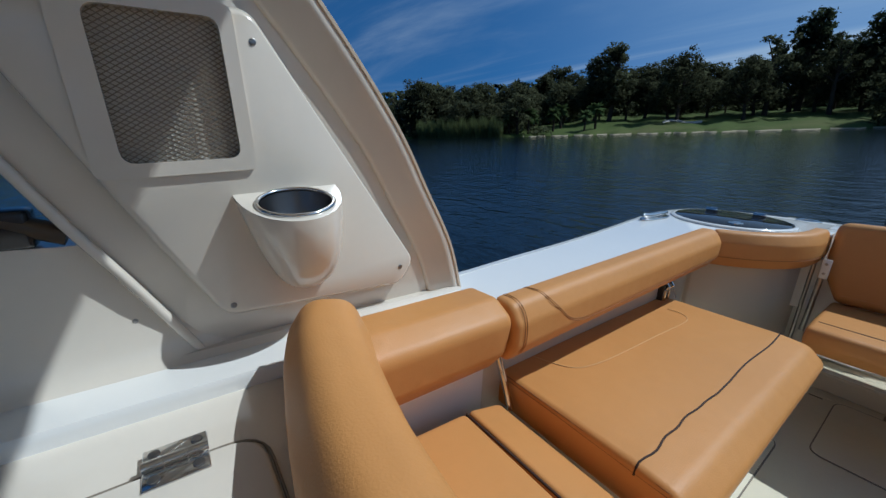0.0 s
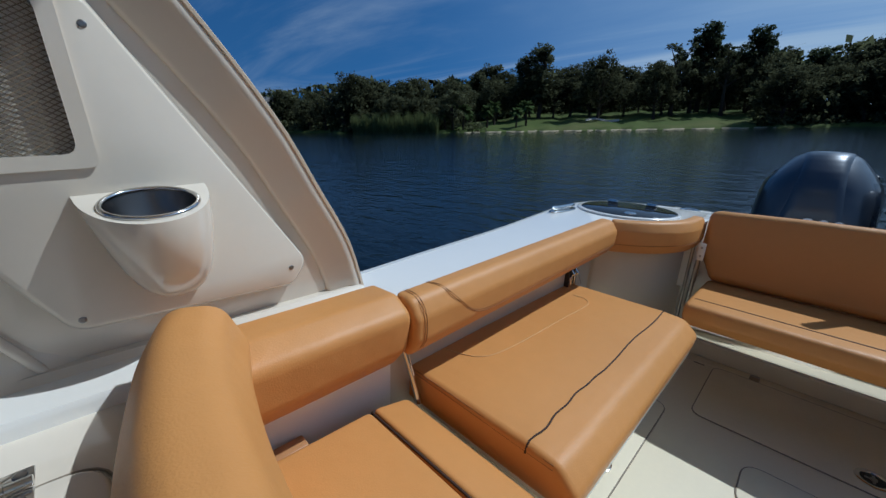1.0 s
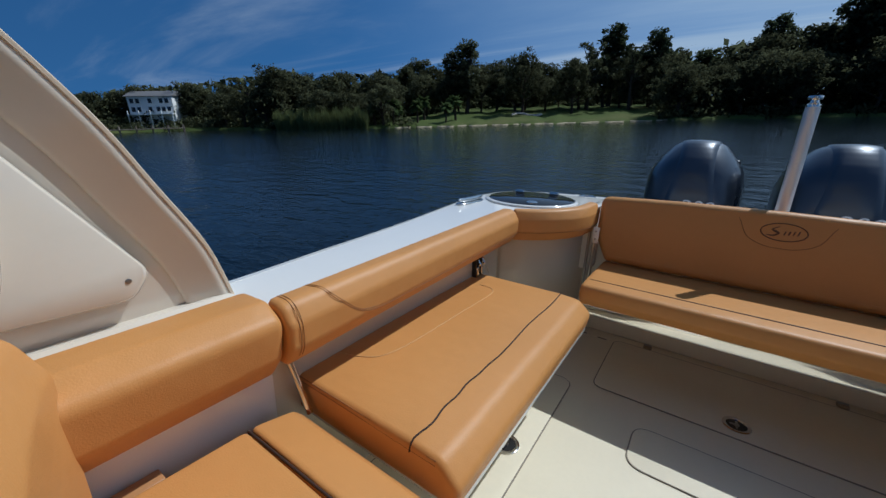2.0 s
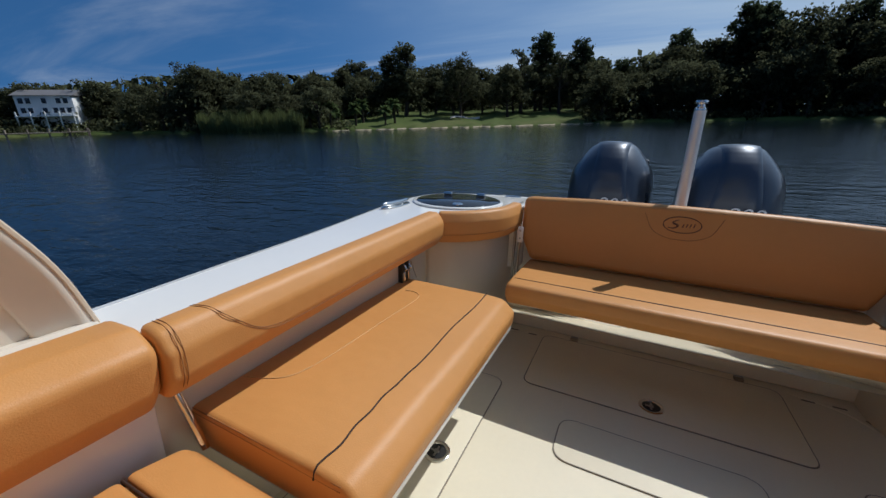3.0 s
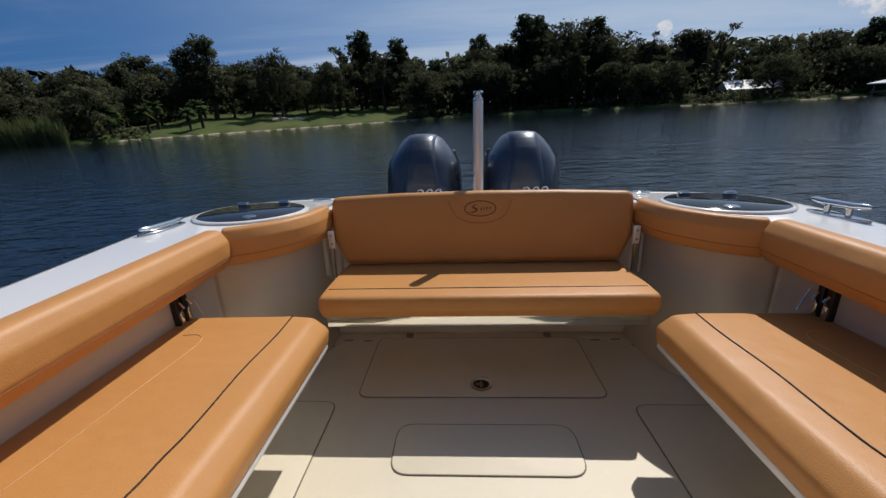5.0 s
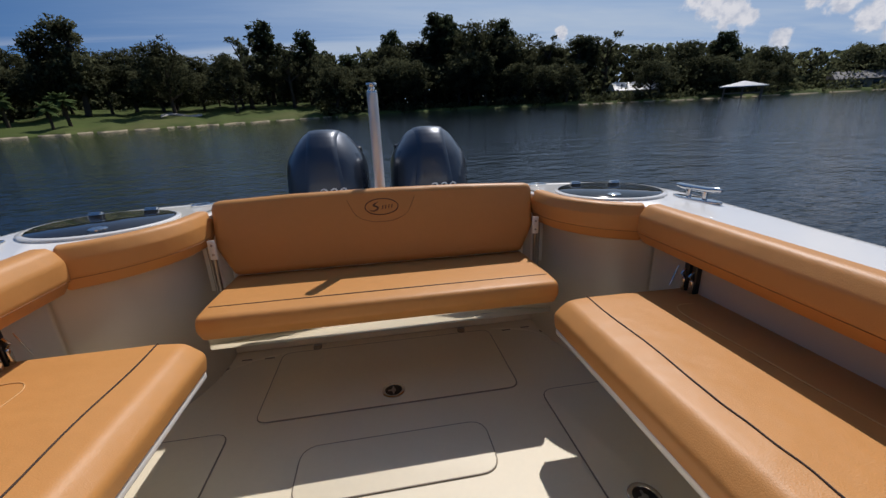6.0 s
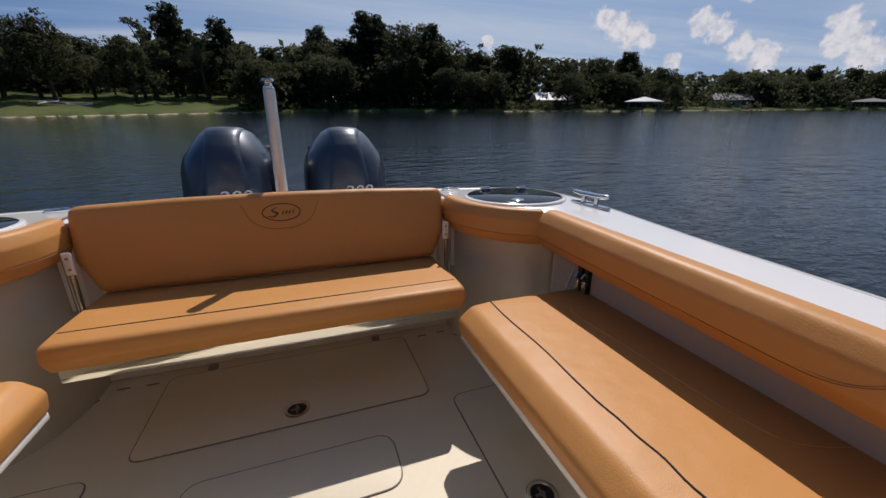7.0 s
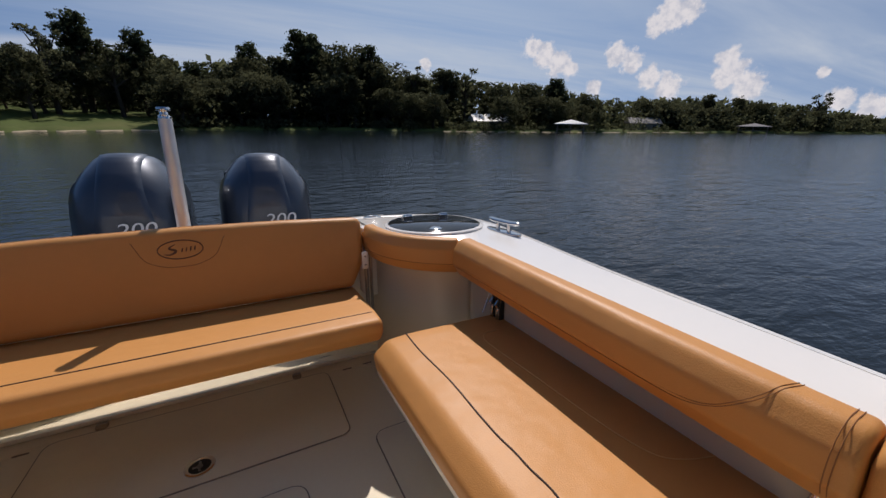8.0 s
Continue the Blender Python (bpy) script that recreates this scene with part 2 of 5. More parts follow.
M_SHRUB = leaf_material("shrub_leaves", (0.108, 0.118, 0.062), 0.6, 0.45)
M_WALL = material("white_siding", (0.78, 0.78, 0.76), 0.6, vary=0.05)
M_ROOF = material("grey_roof", (0.15, 0.145, 0.145), 0.7, vary=0.1)
M_COTTAGE = material("tan_cottage_siding", (0.27, 0.245, 0.20), 0.7, vary=0.12)
M_PALEROOF = material("pale_metal_roof", (0.62, 0.62, 0.60), 0.4, vary=0.05)
M_PANE = material("dark_window_pane", (0.03, 0.035, 0.045), 0.08)
M_WOOD = material("weathered_dock_wood", (0.23, 0.19, 0.15), 0.85, vary=0.2)
M_CAR = material("white_car_paint", (0.75, 0.75, 0.75), 0.25, coat=0.6)
M_TYRE = material("tyre_rubber", (0.02, 0.02, 0.02), 0.8)
M_PATH = material("pale_gravel", (0.40, 0.38, 0.34), 0.9, vary=0.15)


# ---- mesh helpers ----
BASE = {}
Z = Vector((0, 0, 1))


def thing(name, at, label, category, group="", kind=""):
    ob = new(name)
    ob.empty_display_size = 0.05
    ob.location = at
    BASE[ob.name] = Vector(at)
    return tagged(ob, label, category, group, kind)


def mesh_from(name, bm, mat, sharp=48):
    bmesh.ops.recalc_face_normals(bm, faces=bm.faces)
    me = bpy.data.meshes.new(name)
    bm.to_mesh(me)
    bm.free()
    me.materials.append(mat)
    me.polygons.foreach_set("use_smooth", [True] * len(me.polygons))
    me.set_sharp_from_angle(angle=radians(sharp))
    return me


def part(name, bm, mat, parent, label=""):
    """Links a bmesh, given in the boat's coordinates, as one mesh under a thing or a part."""
    at = BASE[parent.name]
    bmesh.ops.translate(bm, vec=-at, verts=bm.verts)
    ob = new(name, mesh_from(name, bm, mat))
    ob.parent = parent
    BASE[ob.name] = at
    return tagged(ob, label)


def solid(name, bm, mat, label, category, kind="", group=""):
    ob = new(name, mesh_from(name, bm, mat))
    BASE[ob.name] = Vector((0, 0, 0))
    return tagged(ob, label, category, group, kind)


def place(ob, m):
    """Moves a whole thing, in boat coordinates."""
    ob.matrix_basis = m @ ob.matrix_basis
    return ob


def shift(x, y, z, k=1.0, turn=0.0, about=(0, 0, 0)):
    """Scale and turn (about the x axis, degrees) round a point, then a move."""
    c = Vector(about)
    return Matrix.Translation(c + Vector((x, y, z))) @ Matrix.Rotation(radians(turn), 4, "X") @ Matrix.Scale(k, 4) @ Matrix.Translation(-c)


def fillet(points, r, seg=4):
    """Rounds the corners of a closed outline in 2D."""
    out, n = [], len(points)
    rs = r if isinstance(r, (list, tuple)) else [r] * n
    for i in range(n):
        p, a, b = Vector(points[i]), Vector(points[i - 1]), Vector(points[(i + 1) % n])
        u, v = a - p, b - p
        ang = u.angle(v)
        d = min(rs[i] / max(math.tan(ang / 2), 1e-3), u.length * 0.49, v.length * 0.49)
        p0, p1 = p + u.normalized() * d, p + v.normalized() * d
        if d < 1e-5:
            out.append((p.x, p.y))
            continue
        for k in range(seg + 1):
            s = k / seg
            q = p0 * (1 - s) ** 2 + p * 2 * s * (1 - s) + p1 * s ** 2
            out.append((q.x, q.y))
    return out


def rrect(x0, x1, y0, y1, r, seg=4):
    return fillet([(x0, y0), (x1, y0), (x1, y1), (x0, y1)], r, seg)


def skin(bm, rings, closed=True, cap=True):
    vs = [[bm.verts.new(p) for p in ring] for ring in rings]
    n = len(vs[0])
    for a, b in zip(vs, vs[1:]):
        for i in range(n if closed else n - 1):
            j = (i + 1) % n
            bm.faces.new((a[i], a[j], b[j], b[i]))
    if cap and closed:
        bm.faces.new(vs[0][::-1])
        bm.faces.new(vs[-1])
    return vs


def sweep(bm, path, profile, r=0.02, steps=4):
    """Runs a closed outline (across, up) along a path, with rounded ends."""
    path = [Vector(p) for p in path]
    n = len(path)
    cx = (min(p[0] for p in profile) + max(p[0] for p in profile)) / 2
    cy = (min(p[1] for p in profile) + max(p[1] for p in profile)) / 2
    w = (max(p[0] for p in profile) - min(p[0] for p in profile)) / 2
    h = (max(p[1] for p in profile) - min(p[1] for p in profile)) / 2
    rings = []

    def ring(at, tangent, inset):
        side = tangent.cross(Z).normalized()
        sx, sy = (w - inset) / w, (h - inset) / h
        rings.append([at + side * (cx + (u - cx) * sx) + Z * (cy + (v - cy) * sy) for u, v in profile])

    for i, p in enumerate(path):
        t = (path[min(i + 1, n - 1)] - path[max(i - 1, 0)]).normalized()
        if i in (0, n - 1) and r > 0:
            order = range(steps + 1) if i == 0 else range(steps, -1, -1)
            for k in order:
                a = k / steps * math.pi / 2
                back = r * (1 - math.sin(a)) * (1 if i else -1)
                ring(p + t * (-r if i else r) + t * r * (1 - math.sin(a) - (1 - math.sin(a))) + t * (r * math.cos(a)) * (1 if i else -1), t, r * (1 - math.sin(a)))
        else:
            ring(p, t, 0.0)
    skin(bm, rings)


def prism(bm, outline, z0, z1, bevel=0.0, m=None, steps=3):
    """An outline raised from z0 to z1, its top edge rounded."""
    pts = [Vector((x, y, 0)) for x, y in outline]
    n = len(pts)
    area = sum(pts[i].x * pts[(i + 1) % n].y - pts[(i + 1) % n].x * pts[i].y for i in range(n))
    sign = 1 if area > 0 else -1
    inward = []
    for i in range(n):
        d = (pts[(i + 1) % n] - pts[i - 1]).normalized()
        inward.append(Vector((-d.y, d.x, 0)) * sign)
    rings = [[p + Z * z0 for p in pts]]
    if bevel > 0:
        for k in range(steps + 1):
            a = k / steps * math.pi / 2
            rings.append([p + q * bevel * (1 - math.cos(a)) + Z * (z1 - bevel * (1 - math.sin(a))) for p, q in zip(pts, inward)])
    else:
        rings.append([p + Z * z1 for p in pts])
    if m:
        rings = [[m @ p for p in ring] for ring in rings]
    skin(bm, rings)


def holed(bm, outer, inner, w, m):
    """A flat face with one opening."""
    edges = []
    for loop in (outer, inner):
        vs = [bm.verts.new(m @ Vector((x, y, w))) for x, y in loop]
        edges += [bm.edges.new((vs[i], vs[(i + 1) % len(vs)])) for i in range(len(vs))]
    bmesh.ops.triangle_fill(bm, use_beauty=True, use_dissolve=False, edges=edges)


def tube(bm, path, r, seg=8, cap=True):
    path = [Vector(p) for p in path]
    rings, n = [], len(path)
    ref = None
    for i, p in enumerate(path):
        t = (path[min(i + 1, n - 1)] - path[max(i - 1, 0)]).normalized()
        if ref is None:
            ref = t.orthogonal().normalized()
        ref = (ref - t * ref.dot(t)).normalized()
        other = t.cross(ref)
        rr = r[i] if isinstance(r, (list, tuple)) else r
        rings.append([p + (ref * math.cos(a) + other * math.sin(a)) * rr for a in (2 * math.pi * k / seg for k in range(seg))])
    skin(bm, rings, cap=cap)


def loop_tube(bm, path, r, seg=6):
    path = [Vector(p) for p in path]
    n, rings = len(path), []
    for i, p in enumerate(path):
        t = (path[(i + 1) % n] - path[i - 1]).normalized()
        a1 = t.cross(Z).normalized() if abs(t.z) < 0.95 else t.orthogonal().normalized()
        a2 = t.cross(a1)
        rings.append([p + (a1 * math.cos(a) + a2 * math.sin(a)) * r for a in (2 * math.pi * k / seg for k in range(seg))])
    rings.append(rings[0])
    skin(bm, rings, cap=False)
    bmesh.ops.remove_doubles(bm, verts=bm.verts, dist=1e-6)


def lathe(bm, profile, at, seg=28, m=None):
    m = m or Matrix.Translation(at)
    skin(bm, [[m @ Vector((max(r, 1e-4) * math.cos(a), max(r, 1e-4) * math.sin(a), z)) for a in (2 * math.pi * k / seg for k in range(seg))] for r, z in profile], cap=True)


def box(bm, x0, x1, y0, y1, z0, z1, bevel=0.004, seg=2):
    r = bmesh.ops.create_cube(bm, size=1.0)
    bmesh.ops.scale(bm, vec=(abs(x1 - x0), abs(y1 - y0), abs(z1 - z0)), verts=r["verts"])
    bmesh.ops.translate(bm, vec=((x0 + x1) / 2, (y0 + y1) / 2, (z0 + z1) / 2), verts=r["verts"])
    if bevel:
        es = list({e for v in r["verts"] for e in v.link_edges})
        bmesh.ops.bevel(bm, geom=es, offset=bevel, segments=seg, profile=0.5, affect="EDGES")


def wall_plane(x, s):
    """Maps (along y, up, out towards the cockpit) on to a side at x; s is -1 on the one side and 1 on the other."""
    return Matrix(((0, 0, -s, s * x), (1, 0, 0, 0), (0, 1, 0, 0), (0, 0, 0, 1)))


def smooth_path(points, per=6):
    """A smooth line through the points."""
    p = [Vector(q) for q in points]
    p = [p[0] * 2 - p[1]] + p + [p[-1] * 2 - p[-2]]
    out = []
    for i in range(1, len(p) - 2):
        for k in range(per):
            u = k / per
            out.append(0.5 * (2 * p[i] + (p[i + 1] - p[i - 1]) * u + (2 * p[i - 1] - 5 * p[i] + 4 * p[i + 1] - p[i + 2]) * u * u + (3 * p[i] - p[i - 1] - 3 * p[i + 1] + p[i + 2]) * u ** 3))
    return out + [p[-2]]


def sheer(y):
    """Height of the gunwale."""
    return 0.687 - 0.028 * (1.9 - max(0.5, min(y, 1.9)))


# ---- boat: structure ----
OUTER = [(-1.6, 1.17), (0.0, 1.16), (0.6, 1.155), (0.9, 1.17), (1.3, 1.19), (1.68, 1.23), (1.9, 1.25), (2.1, 1.25), (2.25, 1.20), (2.36, 1.08), (2.42, 0.90), (2.44, 0.70)]
INNER = [(-1.6, 0.985), (0.0, 0.98), (0.6, 0.965), (1.0, 0.97), (1.45, 0.972), (1.72, 0.968), (1.75, 0.94), (1.80, 0.86), (1.88, 0.785), (1.97, 0.735), (2.12, 0.70)]


def floor_sole():
    bm = bmesh.new()
    pts = smooth_path([(x, y, 0) for y, x in [(-1.6, 1.04), (0.5, 1.03), (1.5, 1.02), (1.80, 0.97), (2.05, 0.84), (2.26, 0.76)]], 5)
    outline = [(p.x, p.y) for p in pts] + [(-p.x, p.y) for p in reversed(pts)]
    prism(bm, outline, -0.06, 0.0)
    return solid("floor", bm, M_SOLE, "cream non-skid moulded fibreglass cockpit floor", "floor", "structure")


def hatch(outline, label, groove=True):
    t = thing("deck_hatch", (sum(p[0] for p in outline) / len(outline), sum(p[1] for p in outline) / len(outline), 0), label, "hatch", "hatches in the cockpit floor")
    bm = bmesh.new()
    prism(bm, outline, -0.02, 0.0045, 0.003)
    part("lid", bm, M_SOLE, t)
    bm = bmesh.new()
    loop_tube(bm, [(x, y, 0.0018) for x, y in outline], 0.0028, 6)
    part("gasket", bm, M_GROOVE, t, "dark rubber gasket line")
    return t


def flush_latch(x, y):
    t = thing("floor_latch", (x, y, 0.0), "round recessed stainless and black latch in a floor hatch", "latch", "floor latches")
    bm = bmesh.new()
    lathe(bm, [(0.045, 0.003), (0.045, 0.0085), (0.041, 0.0105), (0.033, 0.009), (0.031, 0.005)], (x, y, 0))
    part("ring", bm, M_STEEL, t)
    bm = bmesh.new()
    lathe(bm, [(0.032, 0.004), (0.032, 0.0065), (0.001, 0.0065)], (x, y, 0))
    part("well", bm, M_BLACK, t)
    bm = bmesh.new()
    lathe(bm, [(0.009, 0.006), (0.009, 0.0098), (0.0005, 0.0100)], (x, y, 0), 16)
    box(bm, x - 0.0035, x + 0.0035, y - 0.021, y + 0.021, 0.0062, 0.0092, 0.001)
    box(bm, x - 0.021, x - 0.004, y - 0.0035, y + 0.0035, 0.0062, 0.0092, 0.001)
    part("pull", bm, M_SCREW, t)


def gunwale(s, n):
    """The side deck with its rolled edge, from the bow side of the cockpit round the corner to the transom."""
    bm = bmesh.new()
    out = smooth_path([(x, y, 0) for y, x in OUTER], 5)
    inn = smooth_path([(x, y, 0) for y, x in INNER], 5)

    def along(pts, k):
        lens = [0]
        for a, b in zip(pts, pts[1:]):
            lens.append(lens[-1] + (b - a).length)
        res = []
        for i in range(k):
            d = lens[-1] * i / (k - 1)
            j = max(0, min(len(pts) - 2, next((q for q in range(len(lens) - 1) if lens[q + 1] >= d), len(pts) - 2)))
            u = (d - lens[j]) / max(lens[j + 1] - lens[j], 1e-6)
            res.append(pts[j].lerp(pts[j + 1], u))
        return res

    a, b = along(out, 60), along(inn, 60)
    rings = []
    for p, q in zip(a, b):
        w = (q - p)
        zp, zq = sheer(p.y), sheer(q.y)
        e = w.normalized()
        row = [Vector((p.x, p.y, zp - 0.55)), Vector((p.x, p.y, zp - 0.10)) - e * 0.012, Vector((p.x, p.y, zp - 0.035)) - e * 0.02, Vector((p.x, p.y, zp - 0.012)) - e * 0.014, Vector((p.x, p.y, zp)) + e * 0.0,
               Vector((p.x, p.y, zp + 0.002)) + e * 0.045, Vector((p.x, p.y, zp - 0.0035)) + e * 0.051, Vector((p.x, p.y, zp - 0.0035)) + e * 0.056, Vector((p.x, p.y, zp + 0.003)) + e * 0.062]
        row += [Vector((q.x, q.y, zq + 0.003)) - e * 0.01, Vector((q.x, q.y, zq - 0.006)), Vector((q.x, q.y, zq - 0.12))]
        rings.append([Vector((s * v.x, v.y, v.z)) for v in row])
    skin(bm, rings, closed=False)
    return solid("gunwale_%d" % n, bm, M_WHITE, "glossy white fibreglass side deck of the boat", "gunwale", "structure")


def liner(s, n):
    """Inside wall of the cockpit below the coaming, rounding the stern corner."""
    bm = bmesh.new()
    line = smooth_path([(x + 0.03, y, 0) for y, x in INNER + [(2.27, 0.70)]], 6)
    rings = []
    for p in line:
        rings.append([Vector((s * (p.x + 0.0), p.y, z)) for z in (-0.03, 0.10, 0.35, sheer(p.y) - 0.02)] + [Vector((s * (p.x + 0.03), p.y + 0.02, z)) for z in (sheer(p.y) - 0.02, -0.03)])
    skin(bm, rings)
    return solid("wall_side_%d" % n, bm, M_PVC, "pale glossy fibreglass inner side of the cockpit", "wall", "structure")


def transom():
    bm = bmesh.new()
    box(bm, -0.76, 0.76, 2.25, 2.33, -0.03, 0.60, 0.01)
    box(bm, -0.88, 0.88, 2.29, 2.462, 0.55, 0.687, 0.012)
    box(bm, -0.735, 0.735, 2.246, 2.30, 0.60, 0.684, 0.004)
    for s in (-1, 1):
        box(bm, min(s * 0.672, s * 0.745), max(s * 0.672, s * 0.745), 2.15, 2.262, 0.36, 0.684, 0.006)
    solid("wall_transom", bm, M_WHITE, "white fibreglass transom behind the stern bench", "wall", "structure")
    bm = bmesh.new()
    prof = fillet([(-0.02, 0.0), (0.02, 0.0), (0.02, 0.085), (-0.02, 0.085)], 0.012)
    sweep(bm, [(-0.80, 2.262, 0), (0.80, 2.262, 0)], prof, 0.0)
    solid("trim_stern_step", bm, M_GEL, "cream moulded step along the stern of the cockpit floor", "trim", "structure")
    bm = bmesh.new()
    box(bm, -1.0, 1.0, 2.452, 3.05, -0.62, 0.06, 0.03)
    solid("stern_platform", bm, M_WHITE, "white fibreglass swim platform and engine bracket", "platform", "structure")


def hull(s, n):
    bm = bmesh.new()
    rings = []
    for y, x in OUTER:
        zt = sheer(y) - 0.05
        rings.append([Vector((s * (x + 0.012), y, zt)), Vector((s * (x - 0.02), y, 0.3)), Vector((s * (x - 0.10), y, -0.3)), Vector((s * (x - 0.30), y, -0.8)),
                      Vector((s * (x - 0.34), y - 0.01, -0.8)), Vector((s * (x - 0.14), y - 0.01, -0.3)), Vector((s * (x - 0.06), y - 0.01, 0.3)), Vector((s * (x - 0.03), y - 0.01, zt))])
    skin(bm, rings)
    solid("hull_side_%d" % n, bm, M_WHITE, "white fibreglass hull side in the water", "hull", "structure")


def side_fit(s):
    """Seat of the hardtop side and its panel on the side deck."""
    return shift(0, 0.089, -0.137, 1.03, 3.2, (s * 1.05, 0.056, 0.870))


WING = [(-0.59, 1.75), (-0.185, 1.20), (-0.018, 0.80), (0.10, 0.788), (0.47, 0.764), (0.515, 0.745), (0.475, 0.885), (0.42, 1.00), (0.355, 1.135), (0.24, 1.305), (0.06, 1.53), (-0.16, 1.75)]


def hardtop_support(s, n):
    """The raked side that carries the hardtop, with a rolled flange along its after edge."""
    t = thing("hardtop_support", (s * 1.08, 0.1, 0.76), "cream fibreglass hardtop side support with a rolled after edge", "boat support", "hardtop supports")
    bm = bmesh.new()
    prism(bm, fillet(WING, 0.02), -0.06, 0.0, 0.01, wall_plane(1.082, s))
    part("panel", bm, M_GEL, t)
    # raised after flange, two steps
    edge = [(0.505, 0.755), (0.475, 0.880), (0.42, 1.00), (0.355, 1.132), (0.24, 1.302), (0.06, 1.53), (-0.16, 1.75)]
    bm = bmesh.new()
    path = smooth_path([(s * 1.072, y, z) for y, z in edge], 5)
    rings = []
    for i, p in enumerate(path):
        d = (path[min(i + 1, len(path) - 1)] - path[max(i - 1, 0)]).normalized()
        side = Vector((0, d.z, -d.y))
        rings.append([p + side * u + Vector((-s * w, 0, 0)) for u, w in ((0.012, -0.06), (0.014, -0.006), (0.011, 0.003), (0.002, 0.007), (-0.009, 0.005), (-0.014, 0.000), (-0.060, 0.000), (-0.066, -0.005), (-0.067, -0.02), (-0.02, -0.06))])
    skin(bm, rings)
    part("flange", bm, M_GEL, t, "rolled flange with a tan edge")
    # flange in the plain gelcoat, the tan is this separate tube
    bm = bmesh.new()
    tube(bm, [(s * 1.062, y + 0.005, z) for y, z in edge[:1] + [(0.44, 0.96), (0.33, 1.18), (0.24, 1.31)]][:1] + [p + Vector((-s * 0.004, 0.010, 0.004)) for p in path], 0.005, 6)
    part("edge_trim", bm, M_TRIM, t, "tan edge trim")
    # low ridge along the forward edge
    bm = bmesh.new()
    fr = [Vector((s * 1.076, y, z)) for y, z in ((0.002, 0.80), (-0.056, 0.925), (-0.103, 1.02), (-0.168, 1.165))]
    tube(bm, smooth_path(fr, 4), 0.007, 8)
    part("ridge", bm, M_GEL, t)
    return place(t, side_fit(s))


M_TRIM = material("tan_edge_trim", (0.64, 0.53, 0.40), 0.5)


def holder_panel(s):
    """Screwed-on moulded panel with a net pocket and a deep cup holder."""
    m = wall_plane(1.072, s)
    t = thing("holder_panel", (s * 1.07, 0.12, 0.84), "cream moulded fibreglass panel with net pocket and cup holder", "panel")
    outline = fillet([(-0.145, 1.275), (0.145, 1.285), (0.388, 0.868), (0.355, 0.827), (0.045, 0.852), (-0.02, 0.985)], [0.035, 0.03, 0.03, 0.03, 0.035, 0.2], 5)
    opening = rrect(-0.030, 0.104, 1.092, 1.268, 0.016, 4)
    bm = bmesh.new()
    n = len(outline)
    c = Vector((0.12, 1.05))
    lip = [tuple(Vector(p) + (c - Vector(p)).normalized() * 0.010) for p in outline]
    skin(bm, [[m @ Vector((x, y, 0.0)) for x, y in outline], [m @ Vector((x, y, 0.010)) for x, y in outline], [m @ Vector((x * 0.4 + lx * 0.6, y * 0.4 + ly * 0.6, 0.0165)) for (x, y), (lx, ly) in zip(outline, lip)], [m @ Vector((x, y, 0.018)) for x, y in lip]], cap=False)
    holed(bm, lip, opening, 0.018, m)
    skin(bm, [[m @ Vector((x, y, 0.018)) for x, y in opening], [m @ Vector((x, y, 0.002)) for x, y in opening]], cap=False)
    bmesh.ops.remove_doubles(bm, verts=bm.verts, dist=1e-5)
    part("plate", bm, M_GEL, t)
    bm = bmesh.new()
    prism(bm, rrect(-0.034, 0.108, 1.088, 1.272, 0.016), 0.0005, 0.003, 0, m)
    part("pocket_back", bm, M_POCKET, t, "cream back of the net pocket, toned for shade")
    # frame round the pocket
    bm = bmesh.new()
    outer, inner = rrect(-0.060, 0.122, 1.074, 1.284, 0.012, 4), opening
    skin(bm, [[m @ Vector((x, y, 0.018)) for x, y in outer], [m @ Vector((x, y, 0.023)) for x, y in outer]], cap=False)
    holed(bm, outer, inner, 0.023, m)
    skin(bm, [[m @ Vector((x, y, 0.023)) for x, y in inner], [m @ Vector((x, y, 0.012)) for x, y in inner]], cap=False)
    bmesh.ops.remove_doubles(bm, verts=bm.verts, dist=1e-5)
    part("pocket_frame", bm, M_GEL, t)
    # diamond netting
    bm = bmesh.new()
    y0, y1, z0, z1 = -0.032, 0.106, 1.090, 1.270
    step = 0.0064
    for lean in (0.62, -0.62):
        k = -50
        while k < 80:
            a = z0 + k * step
            q0, q1 = (y0, a), (y1, a + lean * (y1 - y0))
            us = [0.0, 1.0]
            for lim in (z0, z1):
                us.append((lim - q0[1]) / (q1[1] - q0[1]))
            lo = max(0.0, min(us[2], us[3]))
            hi = min(1.0, max(us[2], us[3]))
            if hi - lo > 0.04:
                pts = []
                for i in range(5):
                    u = lo + (hi - lo) * i / 4
                    y, z = q0[0] + (q1[0] - q0[0]) * u, q0[1] + (q1[1] - q0[1]) * u
                    pts.append(m @ Vector((y, z, 0.010 + 0.006 * math.sin((y - y0) / (y1 - y0) * math.pi))))
                tube(bm, pts, 0.0007, 3, cap=False)
            k += 1
    part("net", bm, M_NET, t, "brown diamond netting")
    # cup holder bulge
    bm = bmesh.new()
    yc, rings, K = 0.160, [], 20
    for k in range(K + 1):
        u = k / K
        depth = 0.100 * max(1 - u ** 2.0, 0.0) ** 0.72 + 0.001
        half = 0.072 * (1 - 0.40 * u ** 1.4) * math.sqrt(max(1 - u ** 7, 0.03))
        z = 1.040 - 0.172 * u
        ring = []
        for i in range(25):
            a = math.pi * i / 24
            c0, w = math.cos(a), depth * math.sin(a) ** 0.75
            flare = 1 + 0.07 * (1 - math.sin(a)) ** 2 * (1 - u) ** 2
            ring.append(m @ Vector((yc - c0 * half * flare + 0.014 * u, z - 0.30 * w * (1 - u), 0.017 + w)))
        rings.append(ring)
